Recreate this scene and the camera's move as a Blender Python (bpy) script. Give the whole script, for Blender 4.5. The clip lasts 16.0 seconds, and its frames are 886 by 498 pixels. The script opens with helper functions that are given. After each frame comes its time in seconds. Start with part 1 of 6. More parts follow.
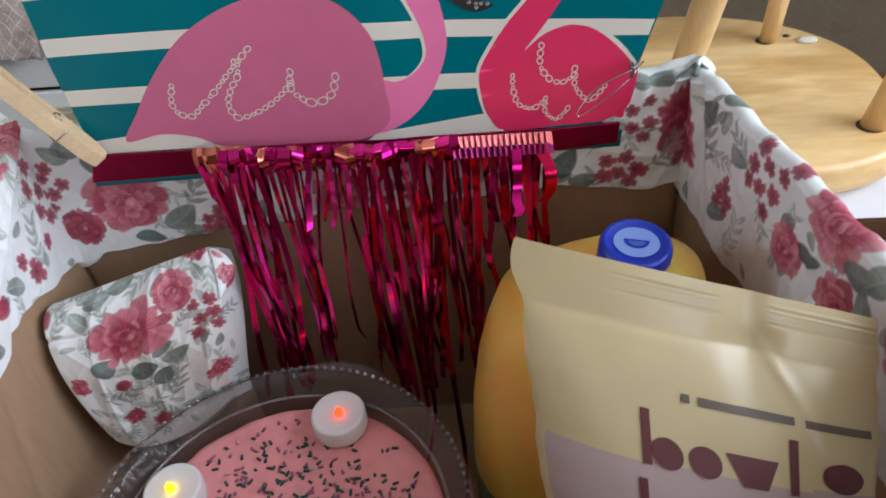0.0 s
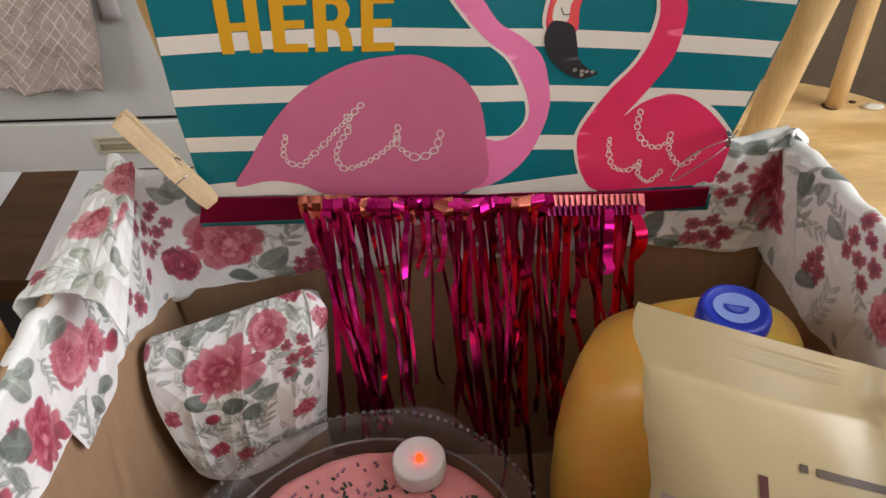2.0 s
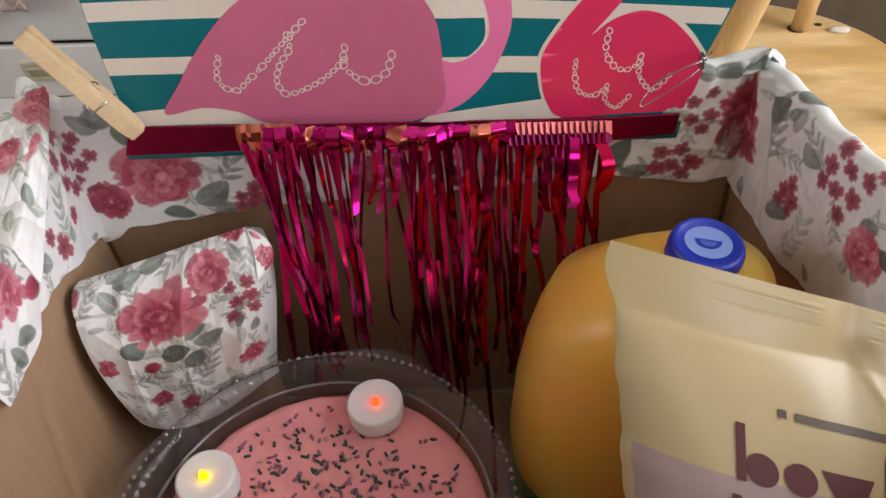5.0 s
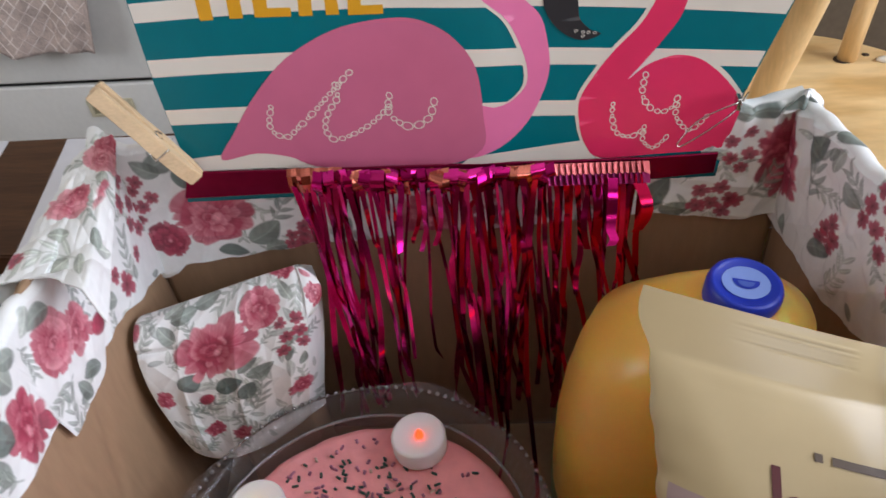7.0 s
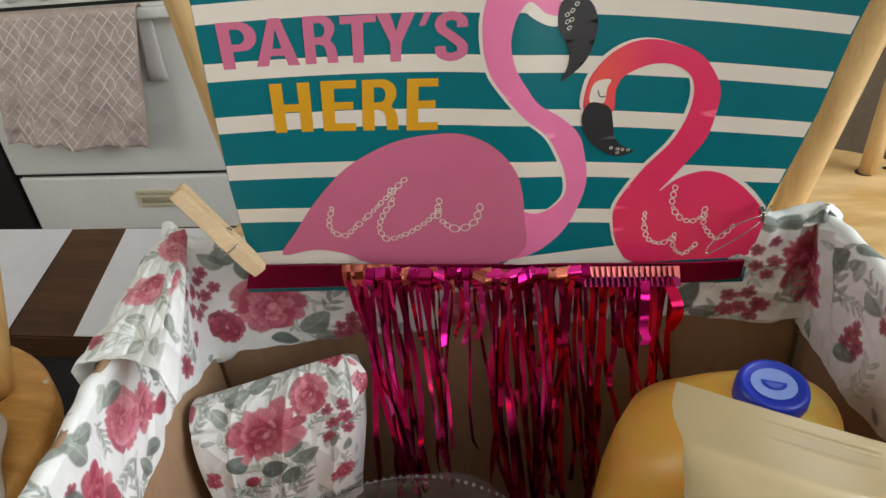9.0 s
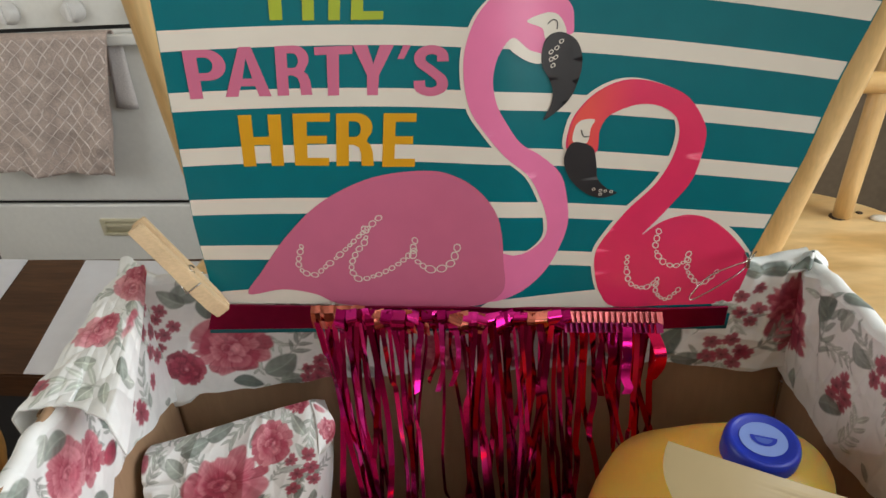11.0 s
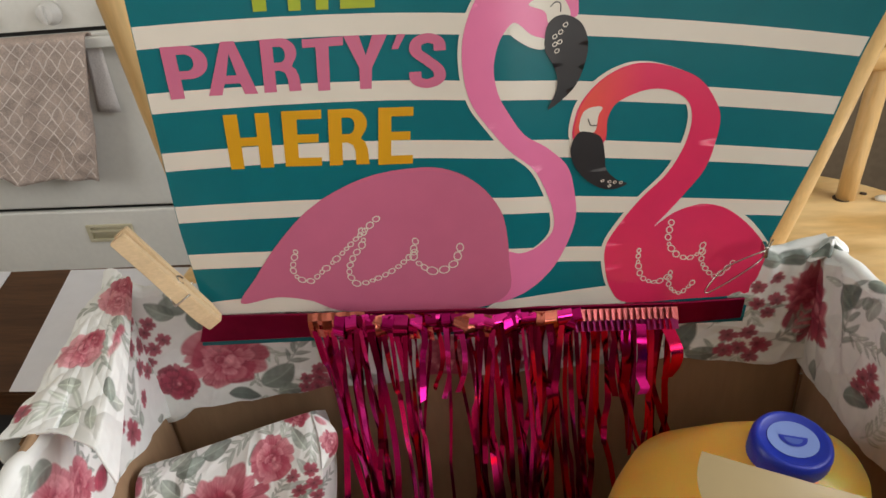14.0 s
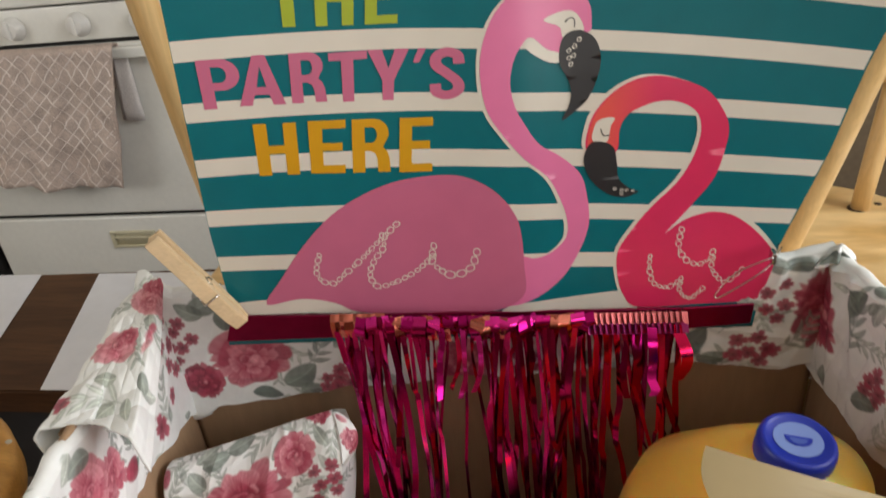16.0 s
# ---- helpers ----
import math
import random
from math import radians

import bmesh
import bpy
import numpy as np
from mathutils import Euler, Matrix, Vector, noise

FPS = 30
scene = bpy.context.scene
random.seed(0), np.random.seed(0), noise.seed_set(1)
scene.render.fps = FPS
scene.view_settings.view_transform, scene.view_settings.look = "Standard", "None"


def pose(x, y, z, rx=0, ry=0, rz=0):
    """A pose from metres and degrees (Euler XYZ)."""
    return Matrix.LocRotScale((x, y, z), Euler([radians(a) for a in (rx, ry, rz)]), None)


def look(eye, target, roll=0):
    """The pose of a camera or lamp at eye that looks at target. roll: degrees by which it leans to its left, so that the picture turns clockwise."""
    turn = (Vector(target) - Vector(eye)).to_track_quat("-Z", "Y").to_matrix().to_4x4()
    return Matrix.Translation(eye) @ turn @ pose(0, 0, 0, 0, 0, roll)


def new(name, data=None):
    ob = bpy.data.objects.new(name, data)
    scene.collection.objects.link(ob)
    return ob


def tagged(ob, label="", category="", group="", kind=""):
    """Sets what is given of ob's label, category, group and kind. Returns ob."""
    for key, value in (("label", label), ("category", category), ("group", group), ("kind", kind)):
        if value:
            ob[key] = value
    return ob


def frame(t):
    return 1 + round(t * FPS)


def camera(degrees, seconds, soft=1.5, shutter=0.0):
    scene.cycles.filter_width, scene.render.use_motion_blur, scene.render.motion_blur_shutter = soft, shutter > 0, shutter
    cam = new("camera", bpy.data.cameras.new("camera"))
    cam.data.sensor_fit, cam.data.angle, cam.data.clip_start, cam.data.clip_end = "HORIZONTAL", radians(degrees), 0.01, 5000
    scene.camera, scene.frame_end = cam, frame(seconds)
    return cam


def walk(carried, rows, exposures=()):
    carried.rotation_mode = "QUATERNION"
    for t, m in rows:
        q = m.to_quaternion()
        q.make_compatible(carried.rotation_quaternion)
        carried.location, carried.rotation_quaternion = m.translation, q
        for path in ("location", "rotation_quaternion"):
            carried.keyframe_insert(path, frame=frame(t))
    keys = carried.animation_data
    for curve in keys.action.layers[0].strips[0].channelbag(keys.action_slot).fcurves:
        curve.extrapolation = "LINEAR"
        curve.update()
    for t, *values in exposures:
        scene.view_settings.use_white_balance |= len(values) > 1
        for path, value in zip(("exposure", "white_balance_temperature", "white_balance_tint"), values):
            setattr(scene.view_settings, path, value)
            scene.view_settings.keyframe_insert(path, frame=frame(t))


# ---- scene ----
cam = camera(64.0, 16.0, shutter=0.5)
PATH = [
    (0, (0.084, 0.059, 1.152), (-0.147, 1.587, -0.117), -7.6),
    (0.1, (0.084, 0.059, 1.152), (-0.163, 1.565, -0.110), -8.2),
    (0.5, (0.064, 0.051, 1.161), (-0.241, 1.603, -0.063), -7.4),
    (1, (0.06, 0.052, 1.163), (-0.238, 1.607, -0.059), -6.4),
    (1.5, (0.044, 0.046, 1.172), (-0.302, 1.613, -0.021), -7.1),
    (2, (0.042, 0.049, 1.172), (-0.255, 1.639, -0.005), -6.2),
    (2.5, (0.035, 0.052, 1.174), (-0.265, 1.645, 0.002), -5.8),
    (3, (0.038, 0.053, 1.155), (-0.304, 1.565, -0.108), -6.7),
    (3.5, (0.052, 0.069, 1.156), (-0.173, 1.616, -0.091), -6.5),
    (4, (0.043, 0.068, 1.17), (-0.245, 1.627, -0.049), -7.8),
    (4.4, (0.035, 0.075, 1.156), (-0.230, 1.605, -0.073), -6.0),
    (4.5, (0.035, 0.075, 1.155), (-0.209, 1.585, -0.134), -6.2),
    (4.7, (0.036, 0.076, 1.154), (-0.131, 1.534, -0.173), -4.3),
    (6.8, (0.043, 0.072, 1.167), (-0.225, 1.571, -0.095), -7.5),
    (7, (0.043, 0.071, 1.169), (-0.261, 1.583, -0.104), -7.6),
    (7.1, (0.043, 0.069, 1.171), (-0.266, 1.604, -0.045), -8.2),
    (7.4, (0.046, 0.058, 1.183), (-0.278, 1.627, 0.025), -7.7),
    (7.5, (0.046, 0.055, 1.185), (-0.276, 1.66, 0.036), -7.2),
    (8, (0.036, 0.039, 1.189), (-0.329, 1.664, 0.081), -7.3),
    (8.5, (0.043, 0.032, 1.191), (-0.407, 1.689, 0.166), -9.0),
    (9, (0.037, 0.044, 1.191), (-0.338, 1.703, 0.138), -6.8),
    (9.5, (0.044, 0.047, 1.194), (-0.35, 1.737, 0.199), -6.8),
    (9.7, (0.044, 0.048, 1.194), (-0.339, 1.727, 0.219), -6.4),
    (12, (0.021, 0.08, 1.179), (-0.217, 1.812, 0.208), -4.5),
    (12.5, (0.023, 0.086, 1.183), (-0.224, 1.824, 0.225), -5.6),
    (13, (0.021, 0.087, 1.181), (-0.233, 1.817, 0.209), -5.6),
    (13.5, (0.02, 0.086, 1.181), (-0.242, 1.813, 0.206), -5.7),
    (14, (0.02, 0.085, 1.178), (-0.248, 1.797, 0.179), -6.0),
    (14.5, (0.023, 0.088, 1.179), (-0.23, 1.799, 0.174), -5.4),
    (15, (0.018, 0.087, 1.18), (-0.243, 1.804, 0.187), -5.3),
    (15.5, (0.016, 0.078, 1.185), (-0.296, 1.839, 0.291), -5.6),
    (16, (0.022, 0.069, 1.184), (-0.293, 1.788, 0.212), -6.3),
]
EXPOSURES = [
    (0, -0.40, 5800, 10),
    (1, -0.42, 6100, 12),
    (2, -0.49, 6700, 14),
    (4.5, -0.40, 6700, 15),
    (7, -0.39, 6090, 15),
    (8, -0.46, 6600, 11),
    (9.5, -0.49, 6450, 7),
    (12.5, -0.56, 6850, 10),
    (16, -0.55, 6900, 11),
]
walk(cam, [(t, look(eye, target, roll)) for t, eye, target, roll in PATH], EXPOSURES)

from mathutils import geometry

# ---- light ----
world = bpy.data.worlds.new("world")
scene.world = world
world.use_nodes = True
wn = world.node_tree
sky = wn.nodes.new("ShaderNodeTexSky")
sky.sky_type, sky.sun_disc, sky.sun_elevation, sky.sun_rotation = "NISHITA", False, radians(38), radians(70)
wn.links.new(sky.outputs[0], wn.nodes["Background"].inputs[0])
wn.nodes["Background"].inputs[1].default_value = 0.12


def area_lamp(name, eye, target, sx, sy, power, colour):
    d = bpy.data.lights.new(name, "AREA")
    d.shape, d.size, d.size_y, d.energy, d.color = "RECTANGLE", sx, sy, power, colour
    ob = new(name, d)
    ob.matrix_world = look(eye, target)
    return ob


area_lamp("window_light", (1.64, 0.10, 1.76), (0.0, 0.10, 1.45), 1.55, 1.25, 54, (0.95, 0.99, 1.04))
# unseen fill lamp on the left, added to brighten the stove front
area_lamp("stove_fill_lamp", (-2.93, 0.0, 1.58), (-1.3, 0.9, 1.35), 1.3, 1.15, 27, (0.98, 1.0, 1.0))
# unseen fill lamp in front, added for the bag's sheen and foil highlights
area_lamp("sheen_fill_lamp", (1.125, -1.93, 1.12), (0.3, 1.0, 1.00), 0.48, 1.85, 22, (1.0, 1.0, 1.0))


# ---- materials ----
def material(name, colour, rough=0.5, metal=0.0, vary=0.12, grain=60.0, coarse=6.0, bump=0.15, stretch=(1, 1, 1), spec=0.5, coat=0.0, attr="", second=None, bump_grain=None, sub=0.0, rand=0.0):
    """A principled surface whose colour drifts at two scales, with fine relief."""
    m = bpy.data.materials.new(name)
    m.use_nodes = True
    t = m.node_tree
    n, link = t.nodes, t.links.new
    b = n["Principled BSDF"]
    b.inputs["Roughness"].default_value, b.inputs["Metallic"].default_value = rough, metal
    b.inputs["Specular IOR Level"].default_value, b.inputs["Coat Weight"].default_value = spec, coat
    b.inputs["Coat Roughness"].default_value = 0.22
    b.inputs["Subsurface Weight"].default_value = sub
    b.inputs["Subsurface Scale"].default_value = 0.01 if sub < 0.9 else 0.05
    co = n.new("ShaderNodeTexCoord")
    mp = n.new("ShaderNodeMapping")
    mp.inputs["Scale"].default_value = stretch
    link(co.outputs["Object"], mp.inputs[0])
    fine, wide = n.new("ShaderNodeTexNoise"), n.new("ShaderNodeTexNoise")
    fine.inputs["Scale"].default_value, wide.inputs["Scale"].default_value = grain, coarse
    fine.inputs["Detail"].default_value = wide.inputs["Detail"].default_value = 4
    link(mp.outputs[0], fine.inputs[0]), link(mp.outputs[0], wide.inputs[0])
    both = n.new("ShaderNodeMath")
    both.operation = "ADD"
    link(fine.outputs[0], both.inputs[0]), link(wide.outputs[0], both.inputs[1])
    ramp = n.new("ShaderNodeMapRange")
    ramp.inputs[1].default_value, ramp.inputs[2].default_value = 0.7, 1.3
    ramp.inputs[3].default_value, ramp.inputs[4].default_value = 1 - vary, 1 + vary
    link(both.outputs[0], ramp.inputs[0])
    hsv = n.new("ShaderNodeHueSaturation")
    hsv.inputs["Color"].default_value = (*colour, 1)
    if attr:
        a = n.new("ShaderNodeVertexColor")
        a.layer_name = attr
        link(a.outputs[0], hsv.inputs["Color"])
    if second:
        mix = n.new("ShaderNodeMix")
        mix.data_type = "RGBA"
        mix.inputs["A"].default_value, mix.inputs["B"].default_value = (*colour, 1), (*second, 1)
        r2 = n.new("ShaderNodeMapRange")
        r2.inputs[1].default_value, r2.inputs[2].default_value = 0.42, 0.62
        link(wide.outputs[0], r2.inputs[0]), link(r2.outputs[0], mix.inputs["Factor"])
        link(mix.outputs["Result"], hsv.inputs["Color"])
    if rand:
        info, r3, mul = n.new("ShaderNodeObjectInfo"), n.new("ShaderNodeMapRange"), n.new("ShaderNodeMath")
        r3.inputs[3].default_value, r3.inputs[4].default_value, mul.operation = 1 - rand, 1 + rand, "MULTIPLY"
        link(info.outputs["Random"], r3.inputs[0]), link(r3.outputs[0], mul.inputs[0]), link(ramp.outputs[0], mul.inputs[1])
        link(mul.outputs[0], hsv.inputs["Value"])
    else:
        link(ramp.outputs[0], hsv.inputs["Value"])
    link(hsv.outputs[0], b.inputs["Base Color"])
    if bump:
        bp = n.new("ShaderNodeBump")
        bp.inputs["Strength"].default_value, bp.inputs["Distance"].default_value = bump, 0.002
        link(fine.outputs[0], bp.inputs["Height"]), link(bp.outputs[0], b.inputs["Normal"])
    return m


def clear_plastic(name, tint, gloss, haze_=0.03):
    m = bpy.data.materials.new(name)
    m.use_nodes = True
    t = m.node_tree
    n, link = t.nodes, t.links.new
    n.remove(n["Principled BSDF"])
    see, shine, mix, fr = n.new("ShaderNodeBsdfTransparent"), n.new("ShaderNodeBsdfGlossy"), n.new("ShaderNodeMixShader"), n.new("ShaderNodeFresnel")
    see.inputs[0].default_value, shine.inputs["Roughness"].default_value, fr.inputs[0].default_value = (*tint, 1), 0.08, gloss
    noise_, bp = n.new("ShaderNodeTexNoise"), n.new("ShaderNodeBump")
    noise_.inputs["Scale"].default_value, bp.inputs["Strength"].default_value = 45, 0.10
    link(noise_.outputs[0], bp.inputs["Height"]), link(bp.outputs[0], shine.inputs["Normal"]), link(bp.outputs[0], fr.inputs["Normal"])
    link(fr.outputs[0], mix.inputs[0]), link(see.outputs[0], mix.inputs[1]), link(shine.outputs[0], mix.inputs[2])
    milk, haze = n.new("ShaderNodeBsdfDiffuse"), n.new("ShaderNodeMixShader")
    milk.inputs[0].default_value, haze.inputs[0].default_value = (0.75, 0.72, 0.72, 1), haze_
    link(mix.outputs[0], haze.inputs[1]), link(milk.outputs[0], haze.inputs[2])
    link(haze.outputs[0], n["Material Output"].inputs[0])
    return m


def blended(m, second, axis, lo, hi):
    """Lets a print's ink run into a second colour along one axis."""
    t = m.node_tree
    n, link = t.nodes, t.links.new
    co, sep, mr, mix = n.new("ShaderNodeTexCoord"), n.new("ShaderNodeSeparateXYZ"), n.new("ShaderNodeMapRange"), n.new("ShaderNodeMix")
    mix.data_type = "RGBA"
    hsv = [q for q in n if q.bl_idname == "ShaderNodeHueSaturation"][0]
    mix.inputs["A"].default_value, mix.inputs["B"].default_value = tuple(hsv.inputs["Color"].default_value), (*second, 1)
    mr.inputs[1].default_value, mr.inputs[2].default_value = lo, hi
    link(co.outputs["Object"], sep.inputs[0]), link(sep.outputs[axis], mr.inputs[0]), link(mr.outputs[0], mix.inputs["Factor"]), link(mix.outputs["Result"], hsv.inputs["Color"])
    return m


def glowing(name, colour, power):
    m = material(name, colour, 0.3)
    b = m.node_tree.nodes["Principled BSDF"]
    b.inputs["Emission Color"].default_value, b.inputs["Emission Strength"].default_value = (*colour, 1), power
    return m


M = dict(
    wall=material("wall_paint", (0.63, 0.55, 0.44), 0.85, grain=90, bump=0.1),
    taupe=material("taupe_paint", (0.185, 0.135, 0.085), 0.8, grain=70, bump=0.1),
    floor=material("dark_floor", (0.045, 0.035, 0.03), 0.45, second=(0.07, 0.05, 0.04)),
    ceiling=material("ceiling_paint", (0.84, 0.81, 0.74), 0.9),
    enamel=material("white_enamel", (0.82, 0.81, 0.76), 0.25, vary=0.03, bump=0.02),
    enamel_gap=material("oven_gap", (0.02, 0.018, 0.016), 0.7),
    ivory=material("ivory_plastic", (0.62, 0.57, 0.40), 0.4, vary=0.05),
    knob=material("knob_plastic", (0.80, 0.79, 0.76), 0.3, vary=0.03),
    black=material("black_cabinet", (0.012, 0.011, 0.011), 0.5),
    table=material("dark_walnut", (0.105, 0.046, 0.019), 0.5, vary=0.3, grain=30, coarse=5, stretch=(1, 9, 9), bump=0.06, second=(0.055, 0.022, 0.009), spec=0.3),
    apron=material("charcoal_paint", (0.03, 0.03, 0.033), 0.6),
    paper=material("white_paper", (0.76, 0.77, 0.81), 0.7, vary=0.03, bump=0.03),
    pine=material("varnished_pine", (0.66, 0.40, 0.145), 0.30, vary=0.13, grain=30, coarse=7, stretch=(1.0, 3.4, 3.4), bump=0.03, second=(0.76, 0.53, 0.25), rand=0.05),
    pine_dark=material("honey_pine", (0.62, 0.31, 0.075), 0.36, vary=0.14, grain=26, coarse=3.5, stretch=(1.4, 14, 14), bump=0.05, second=(0.70, 0.38, 0.11)),
    pine_leg=material("turned_pine", (0.70, 0.46, 0.20), 0.33, vary=0.10, grain=26, coarse=3.5, stretch=(14, 14, 1.2), bump=0.04, second=(0.74, 0.51, 0.24), rand=0.06),
    pine_post=material("turned_honey_pine", (0.66, 0.40, 0.14), 0.36, vary=0.12, grain=26, coarse=3.5, stretch=(14, 14, 1.2), bump=0.04, second=(0.70, 0.45, 0.17)),
    hole=material("drilled_hole", (0.05, 0.025, 0.01), 0.8),
    plug=material("pale_felt_pad", (0.66, 0.62, 0.52), 0.9),
    cardboard=material("brown_cardboard", (0.36, 0.225, 0.128), 0.85, vary=0.10, grain=160, coarse=7, bump=0.12, stretch=(1, 1, 0.25)),
    liner=material("floral_paper", (0.8, 0.79, 0.74), 0.5, vary=0.05, attr="print", bump=0.03, grain=120),
    liner_back=material("paper_back", (0.66, 0.60, 0.50), 0.7),
    teal=material("teal_print", (0.0, 0.145, 0.172), 0.36, vary=0.05, bump=0.02, coarse=9, coat=0.18, spec=0.2),
    cream=material("cream_print", (0.72, 0.67, 0.58), 0.32, vary=0.03, bump=0.02, coat=0.5),
    pink=material("pink_print", (0.57, 0.14, 0.25), 0.36, vary=0.04, bump=0.02, coat=0.5),
    pink_light=material("bright_pink_print", (0.78, 0.185, 0.38), 0.36, vary=0.04, bump=0.02, coat=0.5),
    crimson=material("crimson_print", (0.73, 0.030, 0.115), 0.30, vary=0.06, bump=0.02, coat=0.5),
    coral=blended(material("coral_print", (0.78, 0.09, 0.075), 0.30, vary=0.06, bump=0.02, coat=0.25), (0.73, 0.030, 0.115), 0, 0.052, 0.079),
    ink=material("black_print", (0.022, 0.022, 0.025), 0.34, vary=0.1, coat=0.2),
    lime=material("lime_print", (0.36, 0.44, 0.03), 0.30, vary=0.04, coat=0.25),
    gold=material("gold_print", (0.66, 0.33, 0.012), 0.30, vary=0.04, coat=0.25),
    foil=material("magenta_foil", (0.74, 0.030, 0.29), 0.15, metal=1.0, vary=0.2, grain=40, bump=0.05, rand=0.3),
    foil_pink=material("pink_foil", (0.80, 0.085, 0.36), 0.34, metal=1.0, vary=0.15, bump=0.1, rand=0.2),
    foil_dark=material("dark_magenta_foil", (0.24, 0.004, 0.045), 0.3, metal=0.85, vary=0.2, bump=0.08),
    # red reflections on the magenta strands, put into the foil's colour
    foil_red=material("red_reflection_foil", (0.50, 0.010, 0.065), 0.20, metal=1.0, vary=0.2, grain=40, bump=0.05, rand=0.3),
    foil_deep=material("deep_magenta_foil", (0.40, 0.008, 0.13), 0.15, metal=1.0, vary=0.2, grain=40, bump=0.05, rand=0.3),
    foil_rose=material("dusty_rose_foil", (0.62, 0.15, 0.15), 0.42, metal=0.9, vary=0.12, bump=0.05, rand=0.15),
    foil_copper=material("rose_copper_foil", (0.75, 0.22, 0.16), 0.2, metal=1.0, vary=0.15, bump=0.1, rand=0.2),
    peg=material("pale_beech", (0.68, 0.50, 0.30), 0.6, vary=0.10, grain=70, stretch=(1, 12, 12)),
    wire=material("steel_wire", (0.55, 0.53, 0.50), 0.25, metal=1.0, vary=0.05, bump=0.0),
    juice=material("orange_juice_plastic", (1.0, 0.57, 0.105), 0.28, vary=0.04, grain=30, bump=0.03, sub=0.95),
    cap=material("blue_cap_plastic", (0.012, 0.035, 0.42), 0.35, vary=0.04, bump=0.0),
    cap_mid=material("mid_blue_print", (0.07, 0.13, 0.50), 0.4, vary=0.03),
    cap_print=material("light_blue_print", (0.22, 0.33, 0.72), 0.4, vary=0.03),
    label=material("green_label", (0.09, 0.16, 0.06), 0.4, second=(0.35, 0.4, 0.2)),
    bag=material("cream_foil_bag", (0.47, 0.368, 0.200), 0.32, metal=0.0, vary=0.05, grain=30, bump=0.05, coat=0.12),
    bag_mauve=material("mauve_bag_print", (0.36, 0.26, 0.245), 0.48, vary=0.04, bump=0.03),
    bag_ink=material("maroon_ink", (0.09, 0.015, 0.018), 0.4),
    bag_grey=material("grey_brown_ink", (0.10, 0.07, 0.05), 0.4),
    frosting=material("pink_frosting", (0.94, 0.38, 0.38), 0.55, vary=0.10, grain=70, coarse=14, bump=0.5, sub=0.1),
    sprinkle_green=material("dark_green_sugar", (0.030, 0.075, 0.058), 0.4),
    sprinkle_plum=material("plum_sugar", (0.36, 0.14, 0.22), 0.4),
    sprinkle_white=material("cream_sugar", (0.62, 0.42, 0.33), 0.4),
    wax=material("white_candle_plastic", (0.86, 0.85, 0.84), 0.45, vary=0.02, sub=0.1),
    flame_red=glowing("red_bulb", (1.0, 0.05, 0.008), 4),
    flame_yellow=glowing("yellow_bulb", (1.0, 0.62, 0.0), 4),
    clear=clear_plastic("clear_plastic", (0.97, 0.95, 0.95), 1.55, 0.035),
    # slight pink tint stands for the fringe mirrored in the flange
    flange=clear_plastic("clear_flange_plastic", (0.97, 0.93, 0.94), 1.6, 0.085),
    # extra milk whitens beads and lip in place of glints
    bead=clear_plastic("moulded_clear_plastic", (0.97, 0.95, 0.95), 2.6, 0.14),
    towel=material("taupe_towel", (0.55, 0.44, 0.385), 0.95, vary=0.26, grain=220, coarse=26, bump=0.6),
    towel_white=material("white_towel", (0.78, 0.74, 0.72), 0.95, grain=200, bump=0.5),
    weave=material("pale_weave", (0.80, 0.71, 0.66), 0.95, grain=200, bump=0.4),
    cloth=material("grey_cloth", (0.30, 0.28, 0.26), 0.9, second=(0.05, 0.05, 0.055), coarse=28, grain=120),
    candy=material("clear_candy_wrap", (0.66, 0.60, 0.55), 0.25, vary=0.1, coarse=20),
    candy_red=material("red_wrapper", (0.36, 0.015, 0.03), 0.3, vary=0.2),
    candy_yellow=material("yellow_wrapper_ink", (0.72, 0.50, 0.02), 0.35),
)


# ---- building blocks ----
def part(name, bm, mat, parent=None, label="", smooth=True):
    me = bpy.data.meshes.new(name)
    bmesh.ops.recalc_face_normals(bm, faces=bm.faces)
    for f in bm.faces:
        f.smooth = smooth
    bm.to_mesh(me)
    bm.free()
    for m in mat if isinstance(mat, (list, tuple)) else [mat]:
        me.materials.append(m)
    ob = new(name, me)
    if parent:
        ob.parent = parent
    if label:
        ob["label"] = label
    return ob


def thing(name, place, label, category, group="", kind=""):
    ob = new(name)
    ob.location = place
    ob.empty_display_size = 0.05
    return tagged(ob, label, category, group, kind)


def add_box(bm, a, b, bevel=0.0, m=None, seg=2):
    a, b = Vector(a), Vector(b)
    made = bmesh.ops.create_cube(bm, size=1, matrix=(m or Matrix()) @ Matrix.Translation((a + b) / 2) @ Matrix.Diagonal((*(b - a), 1)))
    if bevel:
        edges = list({e for v in made["verts"] for e in v.link_edges})
        bmesh.ops.bevel(bm, geom=edges, offset=bevel, segments=seg, affect="EDGES", profile=0.7)
    return bm


def solid(a, b, bevel=0.0, m=None, seg=2):
    return add_box(bmesh.new(), a, b, bevel, m, seg)


def rings(bm, rows, close_ends=True, loop=True):
    """Skin over rows of points of one length."""
    vs = [[bm.verts.new(p) for p in row] for row in rows]
    k = len(vs[0])
    for a, b in zip(vs, vs[1:]):
        for i in range(k if loop else k - 1):
            bm.faces.new((a[i], a[(i + 1) % k], b[(i + 1) % k], b[i]))
    if close_ends and loop:
        bm.faces.new(vs[0][::-1]), bm.faces.new(vs[-1])
    return vs


